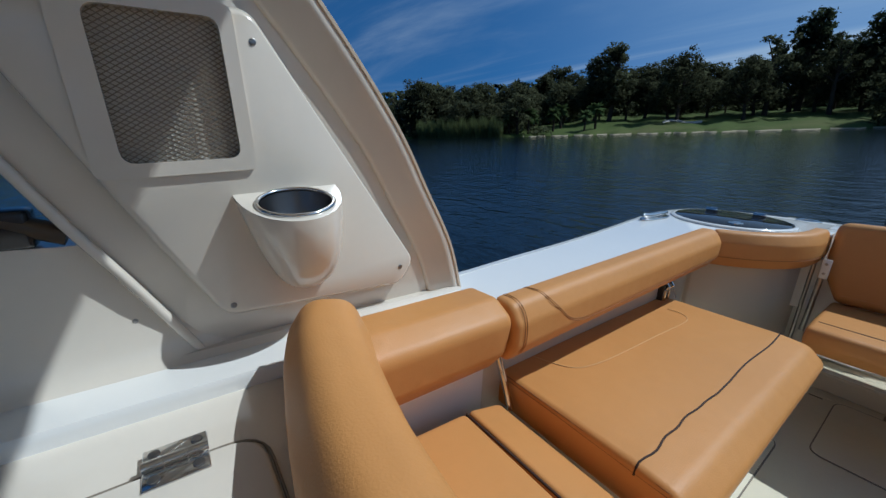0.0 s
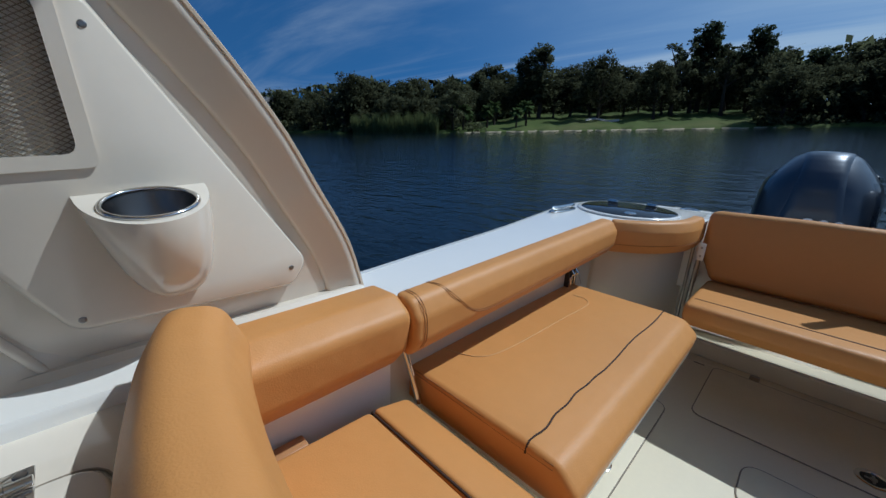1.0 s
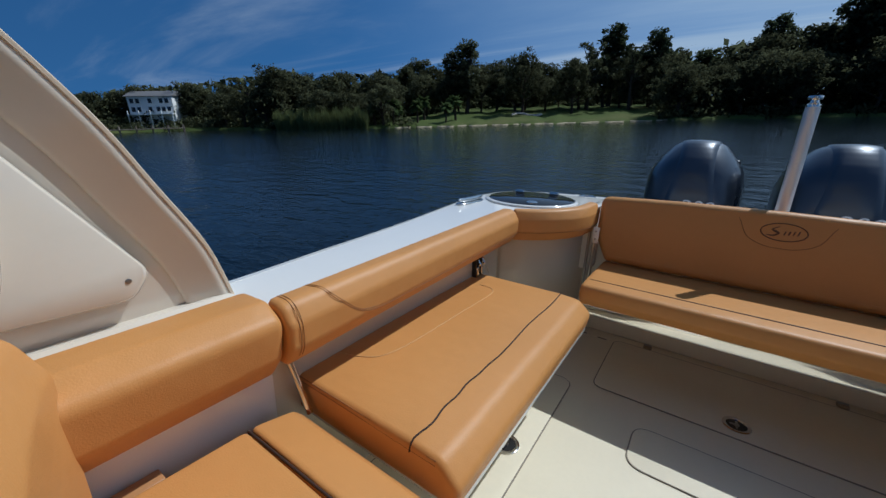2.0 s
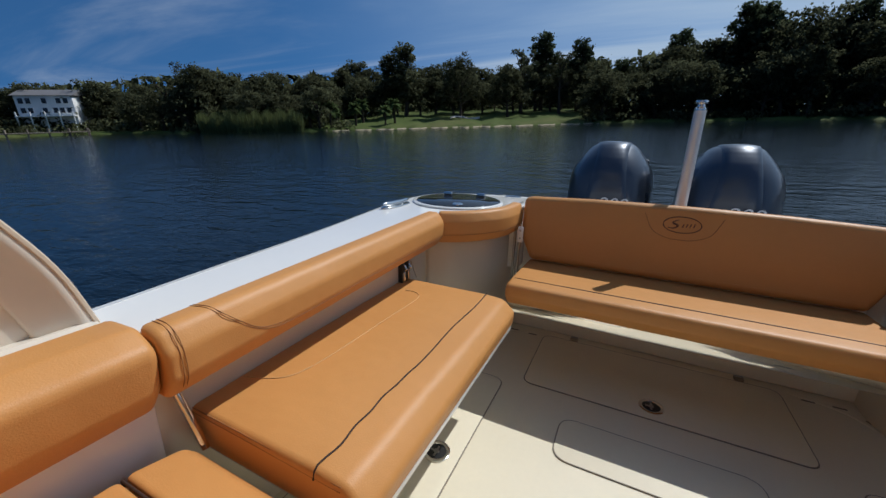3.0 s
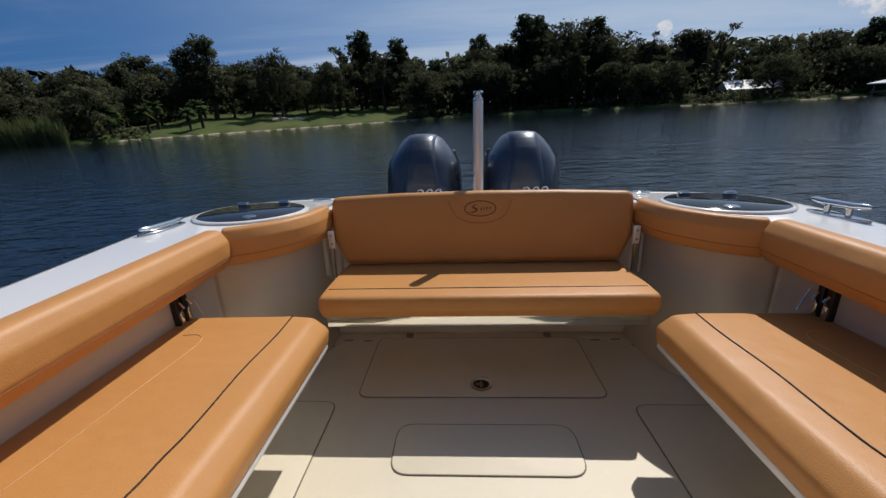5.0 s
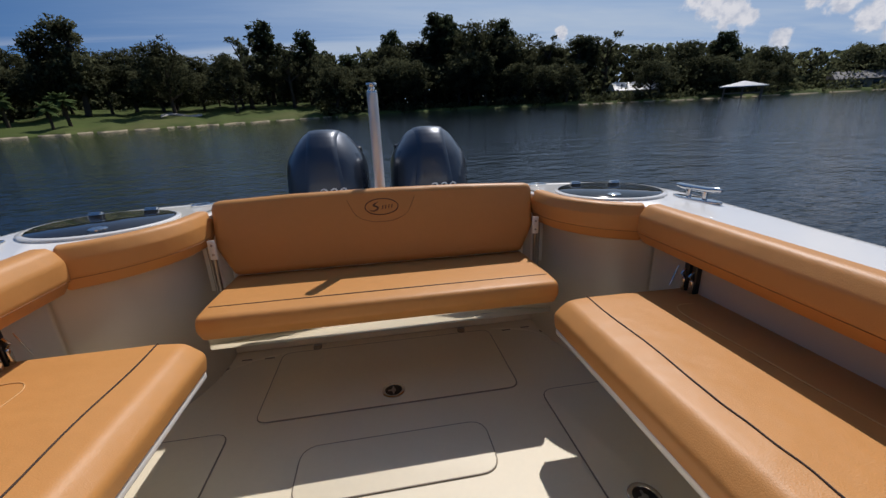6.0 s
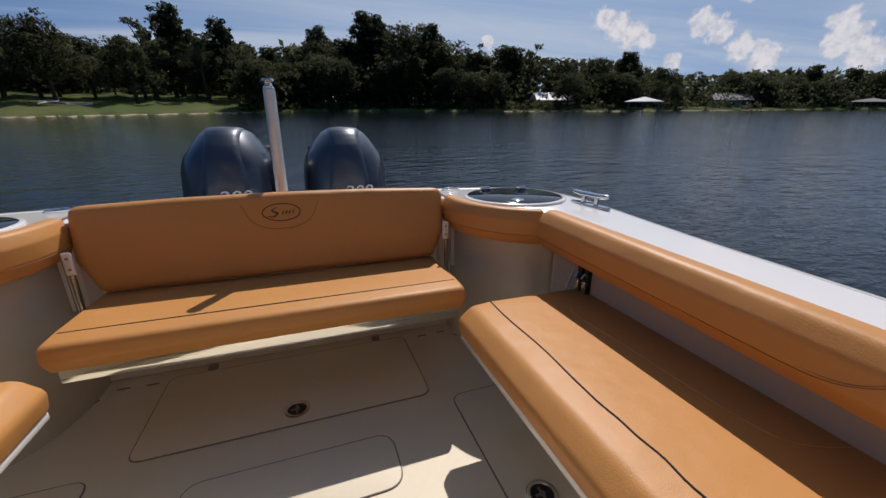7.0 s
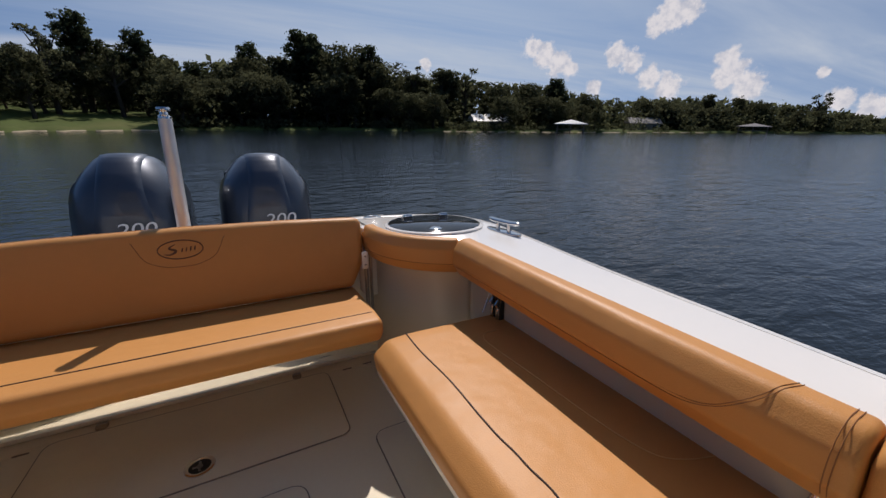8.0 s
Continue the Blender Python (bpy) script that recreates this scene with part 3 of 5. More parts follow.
    skin(bm, rings, closed=False)
    # top with its opening
    top = [(-math.cos(math.pi * i / 24), i) for i in range(25)]
    outer3 = rings[0]
    cen = m @ Vector((yc, 1.040 - 0.30 * 0.047, 0.064))

    def oval(a, k, up):
        return cen + Vector((-s * 0.044 * k * math.sin(a), 0.056 * k * math.cos(a), -0.30 * 0.044 * k * math.sin(a) + up))

    ring_pts = [oval(2 * math.pi * i / 28, 0.98, 0.0) for i in range(28)]
    vs = [bm.verts.new(p) for p in outer3]
    es = [bm.edges.new((vs[i], vs[i + 1])) for i in range(24)] + [bm.edges.new((vs[24], vs[0]))]
    ws = [bm.verts.new(p) for p in ring_pts]
    es += [bm.edges.new((ws[i], ws[(i + 1) % 28])) for i in range(28)]
    bmesh.ops.triangle_fill(bm, use_beauty=True, edges=es)
    bmesh.ops.remove_doubles(bm, verts=bm.verts, dist=1e-5)
    cup = part("cup_holder", bm, M_GEL, t, "bulging cream cup holder moulding")
    bm = bmesh.new()
    loop_tube(bm, [oval(2 * math.pi * i / 36, 0.97, 0.0015) for i in range(36)], 0.0035, 8)
    part("rim", bm, M_STEEL, cup, "polished steel rim")
    bm = bmesh.new()
    skin(bm, [[oval(2 * math.pi * i / 28, k * 0.96, z) for i in range(28)] for k, z in ((1.0, 0.002), (0.93, -0.022), (0.80, -0.045), (0.66, -0.052), (0.02, -0.053))], cap=False)
    part("cup", bm, M_CUP, cup, "dark brushed steel cup lining")
    for y, z in ((-0.118, 1.252), (0.143, 1.244), (0.352, 0.864), (0.056, 0.870)):
        bm = bmesh.new()
        lathe(bm, [(0.0048, 0.017), (0.0046, 0.0188), (0.003, 0.0196), (0.0008, 0.0190)], None, 12, m @ Matrix.Translation((y, z, 0)))
        part("screw", bm, M_SCREW, t, "small steel screw head")
    return place(t, side_fit(s))


M_CUP = material("brushed_dark_steel", (0.20, 0.18, 0.165), 0.28, 1.0, vary=0.1)


def forward_side(s, n):
    """Side of the helm deck ahead of the hardtop support."""
    bm = bmesh.new()
    rings = []
    prof = [(1.15, 0.0), (0.985, 0.0), (0.985, 0.626), (1.020, 0.630), (1.042, 0.638), (1.056, 0.650), (1.066, 0.664), (1.075, 0.69), (1.084, 0.74), (1.092, 0.845), (1.15, 0.845)]
    for y in (-1.6, -0.8, -0.30, 0.06):
        rings.append([Vector((s * x, y, z + (0.055 * (0.06 - y) / 1.66 if z > 0.8 else 0.0))) for x, z in prof])
    # its after end turns outboard behind the hardtop support
    rings.append([Vector((s * (x + (0.035 if 0.66 < z and x < 1.1 else 0.0)), 0.20, z)) for x, z in prof])
    skin(bm, rings)
    solid("wall_helm_%d" % n, bm, M_GEL, "cream moulded side of the helm deck", "wall", "structure")
    bm = bmesh.new()
    prof2 = [(1.15, 0.50), (0.985, 0.50), (0.985, 0.626), (1.020, 0.630), (1.042, 0.638), (1.056, 0.650), (1.066, 0.662), (1.15, 0.662)]
    skin(bm, [[Vector((s * x, y, z)) for x, z in prof2] for y in (0.0595, 0.3, 0.62)])
    solid("ledge_side_%d" % n, bm, M_GEL, "cream moulded ledge below the hardtop support", "ledge", "structure")
    bm = bmesh.new()
    lathe(bm, [(0.0035, -0.003), (0.0035, 0.0006), (0.0005, 0.0012)], None, 10, wall_plane(1.0815, s) @ Matrix.Translation((0.019, 0.728, 0)))
    sc = thing("screw", (s * 1.0815, 0.019, 0.728), "small dark screw head in the helm side", "screw", "helm side screws")
    part("head", bm, M_SCREW, sc)
    bm = bmesh.new()
    box(bm, s * 1.085, s * 1.125, -1.6, -0.06, 0.85, 0.90, 0.006)
    w = solid("window_%d" % n, bm, M_DARKGLASS, "black lower edge of the side windscreen", "window", "structure")
    bm = bmesh.new()
    tube(bm, [(s * 1.10, -1.4, 1.16), (s * 1.10, -0.155, 0.914), (s * 1.095, -0.03, 0.862)], 0.014, 8)
    part("window_frame", bm, M_BROWNFRAME, w, "bronze metal windscreen frame")


def console_lid(s):
    low = shift(-s * 0.064, 0.128, -0.139)
    t = thing("locker_lid", (s * 0.7, -0.4, 0.766), "cream fibreglass locker lid hinged along the side", "locker lid")
    bm = bmesh.new()
    prism(bm, fillet([(s * 0.93, -1.3), (s * 0.30, -1.3), (s * 0.30, 0.012), (s * 0.93, 0.012)], [0.02, 0.02, 0.04, 0.05], 6), 0.735, 0.774, 0.006)
    part("lid", bm, M_GEL, t)
    bm = bmesh.new()
    loop_tube(bm, [(x, y, 0.7685) for x, y in fillet([(s * 0.933, -1.303), (s * 0.297, -1.303), (s * 0.297, 0.015), (s * 0.933, 0.015)], [0.02, 0.02, 0.04, 0.05], 6)], 0.0018, 6)
    part("gasket", bm, M_GROOVE, t, "dark seal line round the lid")
    place(t, low)
    bm = bmesh.new()
    box(bm, s * 0.216, s * 0.99, -1.6, 0.208, 0.0, 0.627, 0.01)
    solid("cabinet_helm", bm, M_GEL, "cream fibreglass helm locker behind the lounge seat", "cabinet", "structure")
    for y in (-0.078, -0.325):
        h = thing("hinge", (s * 0.932, y, 0.774), "polished steel butt hinge with four screws on the locker lid", "hinge", "locker hinges")
        for du, name in ((0.018, "leaf"), (-0.018, "leaf")):
            bm = bmesh.new()
            x = s * (0.932 + du)
            box(bm, x - 0.014, x + 0.014, y - 0.032, y + 0.032, 0.7735, 0.7770, 0.0015)
            leaf = part(name, bm, M_STEEL, h)
            for dy in (-0.021, 0.021):
                bm = bmesh.new()
                lathe(bm, [(0.0062, 0.7774), (0.0058, 0.7792), (0.003, 0.7800), (0.0005, 0.7796)], (s * (0.932 + du * 1.15), y + dy, 0), 12)
                part("screw", bm, M_SCREW, leaf)
        for y0, y1 in ((y - 0.032, y - 0.012), (y - 0.011, y + 0.011), (y + 0.012, y + 0.032)):
            bm = bmesh.new()
            tube(bm, [(s * 0.932, y0, 0.781), (s * 0.932, y1, 0.781)], 0.0058, 10)
            part("knuckle", bm, M_STEEL, h)
        place(h, low)


def hardtop():
    """Roof over the helm; it throws the shade on the panels."""
    bm = bmesh.new()
    aft = [(1.10, 0.42), (0.95, 0.555), (0.85, 0.607), (0.756, 0.638), (0.61, 0.668), (0.46, 0.677)]
    prism(bm, [(-x, y) for x, y in aft] + aft[::-1] + [(1.10, -1.9), (-1.10, -1.9)], 1.84, 1.93, 0.02)
    solid("ceiling", bm, M_GEL, "cream fibreglass hardtop over the helm", "hardtop", "structure")
    for s in (-1, 1):
        bm = bmesh.new()
        prism(bm, [(-0.58, 1.70), (-0.20, 1.70), (-0.38, 1.96), (-0.84, 1.96)], -0.06, 0.0, 0.0, wall_plane(1.08, s))
        place(solid("hardtop_post_%d" % (1 if s < 0 else 2), bm, M_GEL, "cream upper part of the hardtop side", "post", "structure"), side_fit(s))
    bm = bmesh.new()
    box(bm, -1.2, 1.2, -1.75, -1.6, -0.05, 1.2, 0.01)
    solid("wall_forward", bm, M_GEL, "cream fibreglass bulkhead ahead of the helm", "wall", "structure")


# ---- boat: cushions ----
def side_pad(s, n):
    """Forward coaming pad beside the lounge."""
    t = thing("side_bolster", (s * 1.0, 0.3, 0.6), "tan vinyl side bolster with a rounded top beside the lounge seat", "bolster", "side bolsters")
    prof = fillet([(-0.066, 0.595), (0.018, 0.600), (0.060, 0.655), (0.075, 0.745), (0.02, 0.775), (-0.066, 0.770)], [0.012, 0.02, 0.05, 0.03, 0.03, 0.015], 5)
    if s > 0:
        prof = [(-u, v) for u, v in prof]
    bm = bmesh.new()
    y0 = 0.10 if s < 0 else 0.0
    path = [(s * 1.010, y0 + (0.515 - y0) * k / 8, 0) for k in range(9)]
    sweep(bm, path, [(u * (1 if s < 0 else 1), v) for u, v in prof], 0.016)
    part("pad", bm, M_VINYL, t)
    bm = bmesh.new()
    box(bm, s * 1.035, s * 1.055, 0.0, 0.53, 0.30, 0.66, 0.003)
    part("backing_panel", bm, M_WHITE, t, "white plastic backing panel")
    bm = bmesh.new()
    lathe(bm, [(0.005, 0.0), (0.005, 0.002), (0.001, 0.003)], None, 10, wall_plane(1.034, s) @ Matrix.Translation((0.50, 0.585, 0)))
    part("screw", bm, M_SCREW, t)
    return place(t, shift(-s * 0.042, 0.118, -0.100))


def lounge():
    """Aft-facing lounge: a fat backrest roll across, and a two-part seat cushion."""
    t = thing("lounge_seat", (-0.6, 0.3, 0.0), "tan vinyl aft-facing lounge seat with a fat rounded backrest", "seat")
    bm = bmesh.new()
    prof = fillet([(-0.035, 0.50), (0.075, 0.50), (0.075, 0.80), (0.045, 0.868), (-0.02, 0.872), (-0.05, 0.82)], [0.02, 0.03, 0.04, 0.04, 0.04, 0.04], 5)
    path = smooth_path([(-0.975, 0.14, -0.004), (-0.93, 0.125, 0.0), (-0.86, 0.105, 0.0), (-0.7, 0.075, 0.0), (-0.5, 0.06, 0.0), (-0.30, 0.06, 0.0)], 4)
    sweep(bm, path, [(-u, v) for u, v in prof], 0.03, 5)
    part("backrest", bm, M_VINYL, t)
    bm = bmesh.new()
    prof = fillet([(0.12, 0.40), (0.440, 0.40), (0.440, 0.520), (0.12, 0.535)], [0.01, 0.01, 0.012, 0.02], 3)
    sweep(bm, [(-0.965, 0, 0), (-0.64, 0, 0), (-0.30, 0, 0)], [(-u, v) for u, v in prof], 0.012)
    part("seat_cushion", bm, M_VINYL, t)
    bm = bmesh.new()
    prof = fillet([(0.448, 0.40), (0.565, 0.40), (0.572, 0.465), (0.545, 0.497), (0.448, 0.521)], [0.01, 0.02, 0.03, 0.03, 0.012], 4)
    sweep(bm, [(-0.968, 0, 0), (-0.64, 0, 0), (-0.30, 0, 0)], [(-u, v) for u, v in prof], 0.014)
    part("front_roll", bm, M_VINYL, t)
    bm = bmesh.new()
    tube(bm, [(-0.966, 0.444, 0.45), (-0.962, 0.444, 0.514), (-0.7, 0.444, 0.5205), (-0.31, 0.444, 0.5205)], 0.0028, 8)
    part("piping", bm, M_PIPING, t, "dark brown piping")
    bm = bmesh.new()
    box(bm, -0.99, -0.29, 0.095, 0.55, 0.107, 0.405, 0.01)
    part("base", bm, M_GEL, t, "cream fibreglass seat base")
    bm = bmesh.new()
    box(bm, -1.0, -0.966, 0.17, 0.30, 0.500, 0.520, 0.003)
    part("side_tray", bm, M_WOODTRIM, t, "tan vinyl tray edge")
    return place(t, shift(0.02, 0.112, -0.107))


M_WOODTRIM = material("tan_vinyl_edge", (0.40, 0.20, 0.08), 0.5)


def coaming(s):
    """Long bolster along the side deck, with double stitching."""
    t = thing("coaming_bolster", (s * 0.98, 1.1, 0.58), "tan vinyl coaming bolster with double stitching along the side deck", "bolster", "coaming bolsters")
    bm = bmesh.new()
    prof = fillet([(-0.035, -0.130), (0.012, -0.130), (0.042, -0.085), (0.042, -0.03), (0.015, 0.012), (-0.035, 0.012)], [0.01, 0.015, 0.035, 0.035, 0.035, 0.01], 8)
    if s > 0:
        prof = [(-u, v) for u, v in prof]
    pts = [(0.636, 0.930), (0.9, 0.932), (1.2, 0.934), (1.5, 0.936), (1.738, 0.936)]
    path = smooth_path([(s * x, y, sheer(y) + 0.004) for y, x in pts], 5)
    sweep(bm, path, prof, 0.014)
    pad = part("pad", bm, M_VINYL, t)

    def inner(y):
        for (y0, x0), (y1, x1) in zip(pts, pts[1:]):
            if y <= y1:
                break
        return x0 + (x1 - x0) * (y - y0) / (y1 - y0)

    def seam(points):
        bm = bmesh.new()
        tube(bm, smooth_path([(s * (inner(y) - u), y, sheer(y) + 0.004 + v) for y, u, v in points], 6), 0.0008, 5)
        part("stitching", bm, M_SEAM, pad, "brown stitched seam")

    for d in (0.0, 0.006):
        seam([(0.728 + d, -0.03, 0.0124), (0.738 + d, 0.004, 0.0115), (0.751 + d, 0.0285, -0.004), (0.774 + d, 0.0405, -0.028), (0.811 + d, 0.0422, -0.060), (0.861, 0.0420, -0.082 + d), (0.936, 0.0400, -0.089 + d)]
             + [(y, 0.0400, -0.089 + d) for y in (1.06, 1.2, 1.35, 1.5, 1.65, 1.73)])
    for d in (0.0, 0.007):
        seam([(0.660 + d, u, v) for u, v in ((-0.03, 0.0124), (0.004, 0.0115), (0.0285, -0.004), (0.0422, -0.035), (0.0422, -0.08), (0.030, -0.108))])
    return t


M_SEAM = material("brown_thread", (0.30, 0.132, 0.045), 0.7)


def corner_bolster(s):
    t = thing("corner_bolster", (s * 0.8, 1.8, 0.58), "tan vinyl curved bolster round the stern corner", "bolster", "corner bolsters")
    bm = bmesh.new()
    prof = fillet([(-0.030, -0.125), (0.012, -0.125), (0.030, -0.08), (0.030, -0.03), (0.012, 0.010), (-0.030, 0.010)], [0.01, 0.015, 0.025, 0.025, 0.02, 0.01], 4)
    if s > 0:
        prof = [(-u, v) for u, v in prof]
    path = smooth_path([(s * x, y, sheer(y) + 0.002) for y, x in [(1.752, 0.930), (1.785, 0.870), (1.832, 0.808), (1.905, 0.748), (1.995, 0.712), (2.09, 0.700), (2.17, 0.698)]], 5)
    sweep(bm, path, prof, 0.010)
    pad = part("pad", bm, M_VINYL, t)
    bm = bmesh.new()
    side = []
    for i, p in enumerate(path):
        d = (path[min(i + 1, len(path) - 1)] - path[max(i - 1, 0)]).normalized()
        side.append(p + d.cross(Z) * (0.0285 if s < 0 else -0.0285) + Z * -0.086)
    tube(bm, side[1:-1], 0.0013, 5)
    part("stitching", bm, M_SEAM, pad, "dark stitched seam")


def side_seat(s, n):
    t = thing("side_bench", (s * 0.8, 1.06, 0.36), "tan vinyl fold-down side bench cushion with dark piping", "seat", "fold-down side seats")
    bm = bmesh.new()
    # across: from the rolled front edge to the back
    prof = fillet([(0.553, 0.372), (1.03, 0.372), (1.03, 0.470), (0.665, 0.474), (0.590, 0.468), (0.545, 0.425)], [0.012, 0.01, 0.012, 0.2, 0.05, 0.03], 5)
    path = [(0, 0.615 + (1.512 - 0.615) * k / 10, 0) for k in range(11)]
    sweep(bm, path, [((u if s > 0 else -u), v) for u, v in prof], 0.016)
    body = part("cushion", bm, M_VINYL, t)
    bm = bmesh.new()
    pts = []
    for k in range(49):
        y = 0.628 + (1.502 - 0.628) * k / 48
        fade = max(0.0, 1 - (y - 0.628) / 0.45)
        pts.append((s * (0.660 + 0.0032 * fade * math.sin(y * 62) + 0.003 * math.sin(y * 17)), y, 0.4745))
    tube(bm, [(s * 0.66, 0.614, 0.452), (s * 0.66, 0.619, 0.468)] + pts + [(s * 0.66, 1.511, 0.462), (s * 0.66, 1.5135, 0.40)], 0.0021, 7)
    part("piping", bm, M_PIPING, body, "dark brown wavy piping")
    bm = bmesh.new()
    line = smooth_path([(1.01, 0.738, 0), (0.955, 0.758, 0), (0.912, 0.79, 0), (0.893, 0.85, 0), (0.884, 0.95, 0), (0.877, 1.15, 0), (0.869, 1.31, 0), (0.876, 1.362, 0), (0.905, 1.388, 0), (0.95, 1.386, 0)], 5)
    tube(bm, [(s * p.x, p.y, 0.4724) for p in line], 0.0012, 5)
    part("stitching", bm, M_STITCH, body, "pale stitched line")
    for z in (0.466, 0.458):
        bm = bmesh.new()
        tube(bm, [(s * 1.018, 0.6185 if z > 0.46 else 0.6158, z), (s * 0.85, 0.6185 if z > 0.46 else 0.6158, z), (s * 0.60, 0.6185 if z > 0.46 else 0.6158, z - 0.004)], 0.0013, 5)
        part("stitching", bm, M_SEAM, body, "dark stitched seam")
    bm = bmesh.new()
    box(bm, s * 0.556, s * 1.03, 0.63, 1.50, 0.352, 0.371, 0.003)
    part("seat_board", bm, M_WHITE, t, "white plastic seat board")
    # folding legs and side brackets at both ends
    bm = bmesh.new()
    tube(bm, [(s * 1.028, 0.578, 0.60), (s * 1.0, 0.588, 0.53), (s * 0.955, 0.600, 0.40)], 0.0085, 8)
    part("strut", bm, M_STEEL, t, "polished steel fold-down strut")
    bm = bmesh.new()
    box(bm, s * 1.026, s * 1.040, 0.538, 0.552, 0.30, 0.64, 0.002)
    part("edge_strip", bm, M_STEEL, t, "steel edge strip")
    bm = bmesh.new()
    box(bm, s * 1.022, s * 1.036, 0.556, 0.572, 0.34, 0.60, 0.002)
    part("track", bm, M_BLACK, t, "black slotted track")
    bm = bmesh.new()
    tube(bm, [(s * 1.03, 1.545, 0.55), (s * 0.985, 1.53, 0.47)], 0.0022, 6)
    part("stay", bm, M_STEEL, t, "thin wire stay")
    for y in (1.455, 1.487):
        bm = bmesh.new()
        box(bm, s * 1.000, s * 1.022, y - 0.010, y + 0.010, 0.38, 0.585, 0.003)
        part("track", bm, M_BLACK, t, "black slotted track")
        bm = bmesh.new()
        box(bm, s * 0.992, s * 1.004, y - 0.007, y + 0.007, 0.470, 0.515, 0.003)
        tube(bm, [(s * 0.998, y, 0.515), (s * 0.985, y, 0.530), (s * 0.998, y, 0.545)], 0.004, 6)
        part("bracket", bm, M_STEEL, t, "steel pivot hook")
    return place(t, shift(-s * 0.018, 0.095, -0.040))


def stern_bench():
    t = thing("stern_bench", (0, 1.85, 0.33), "tan vinyl fold-down stern bench with a wide backrest", "bench")
    bm = bmesh.new()
    prof = fillet([(1.650, 0.350), (2.03, 0.350), (2.03, 0.435), (1.72, 0.442), (1.630, 0.438), (1.625, 0.39)], [0.012, 0.01, 0.02, 0.1, 0.03, 0.03], 5)
    sweep(bm, [(-0.61 + 1.22 * k / 10, 0, 0) for k in range(11)], [(-u, v) for u, v in prof], 0.016)
    seat = part("seat_cushion", bm, M_VINYL, t)
    bm = bmesh.new()
    tube(bm, [(-0.607, 1.706, 0.38), (-0.603, 1.706, 0.430), (-0.59, 1.706, 0.4405), (0.0, 1.706, 0.4415), (0.59, 1.706, 0.4405), (0.603, 1.706, 0.430), (0.607, 1.706, 0.38)], 0.0026, 7)
    part("piping", bm, M_PIPING, seat, "dark brown piping")
    # backrest: an outline in x and height, leaning slightly aft
    lean = Matrix.Translation((0, 1.985, 0.446)) @ Matrix.Rotation(radians(90 - 13), 4, "X")
    outline = fillet([(-0.60, 0.0), (0.60, 0.0), (0.660, 0.11), (0.665, 0.300), (0.35, 0.312), (0.0, 0.316), (-0.35, 0.312), (-0.665, 0.300), (-0.660, 0.11)], [0.03, 0.03, 0.05, 0.04, 0.5, 0.5, 0.5, 0.04, 0.05], 6)
    bm = bmesh.new()
    prism(bm, outline, -0.062, 0.006, 0.028, lean, 6)
    back = part("backrest", bm, M_VINYL, t)
    bm = bmesh.new()
    loop_tube(bm, [lean @ Vector((x, y, -0.052)) for x, y in outline], 0.004, 6)
    part("piping", bm, M_VINYL, back)
    bm = bmesh.new()
    arc = [(-0.150, 0.298), (-0.135, 0.262), (-0.105, 0.205), (-0.05, 0.178), (0.0, 0.174), (0.05, 0.178), (0.105, 0.205), (0.135, 0.262), (0.150, 0.298)]
    tube(bm, smooth_path([lean @ Vector((x, min(y, 0.287), 0.0065 if y < 0.29 else 0.001)) for x, y in arc], 5), 0.0013, 5)
    part("stitching", bm, M_SEAM, back, "dark stitched panel line")
    # oval emblem as plain shapes
    bm = bmesh.new()
    loop_tube(bm, [lean @ Vector((0.068 * math.cos(a), 0.236 + 0.033 * math.sin(a), 0.0065)) for a in (2 * math.pi * i / 40 for i in range(40))], 0.0021, 6)
    emblem = part("emblem", bm, M_LOGO, back, "dark brown oval emblem")
    bm = bmesh.new()
    wave = smooth_path([(-0.050, 0.222, 0), (-0.030, 0.220, 0), (-0.014, 0.232, 0), (-0.034, 0.243, 0), (-0.014, 0.256, 0)], 6)
    tube(bm, [lean @ Vector((p.x, p.y, 0.0065)) for p in wave], [0.0012 + 0.0028 * math.sin(math.pi * i / (len(wave) - 1)) for i in range(len(wave))], 6)
    for i in range(4):
        x = 0.002 + 0.013 * i
        tube(bm, [lean @ Vector((x, 0.226 + 0.001 * i, 0.0065)), lean @ Vector((x + 0.004, 0.240 + 0.0015 * i, 0.0065))], 0.0022, 6)
    part("emblem_mark", bm, M_LOGO, emblem)
    # hinge plates and arms at both ends
    for sgn in (-1, 1):
        bm = bmesh.new()
        box(bm, sgn * 0.648 - 0.014, sgn * 0.648 + 0.014, 1.955, 1.962, 0.528, 0.605, 0.004)
        plate = part("hinge_plate", bm, M_WHITEPL, t, "white metal hinge plate with two bolts")
        for z in (0.548, 0.585):
            bm = bmesh.new()
            lathe(bm, [(0.005, 0.0), (0.004, 0.003), (0.0005, 0.003)], None, 10, Matrix.Translation((sgn * 0.648, 1.955, z)) @ Matrix.Rotation(radians(90), 4, "X"))
            part("bolt", bm, M_SCREW, plate)
        bm = bmesh.new()
        tube(bm, [(sgn * 0.652, 1.968, 0.60), (sgn * 0.655, 1.972, 0.42), (sgn * 0.66, 1.98, 0.30)], 0.009, 8)
        part("arm", bm, M_SCREW, t, "dark steel folding arm")
        bm = bmesh.new()
        tube(bm, [(sgn * 0.690, 2.02, 0.60), (sgn * 0.690, 2.02, 0.22)], 0.007, 8)
        part("arm", bm, M_SCREW, t, "dark steel folding arm")
        bm = bmesh.new()
        box(bm, sgn * 0.52 - 0.03, sgn * 0.52 + 0.03, 1.72, 2.155, 0.325, 0.347, 0.003)
        part("bearer", bm, M_ALU, t, "aluminium bearer under the seat")
    bm = bmesh.new()
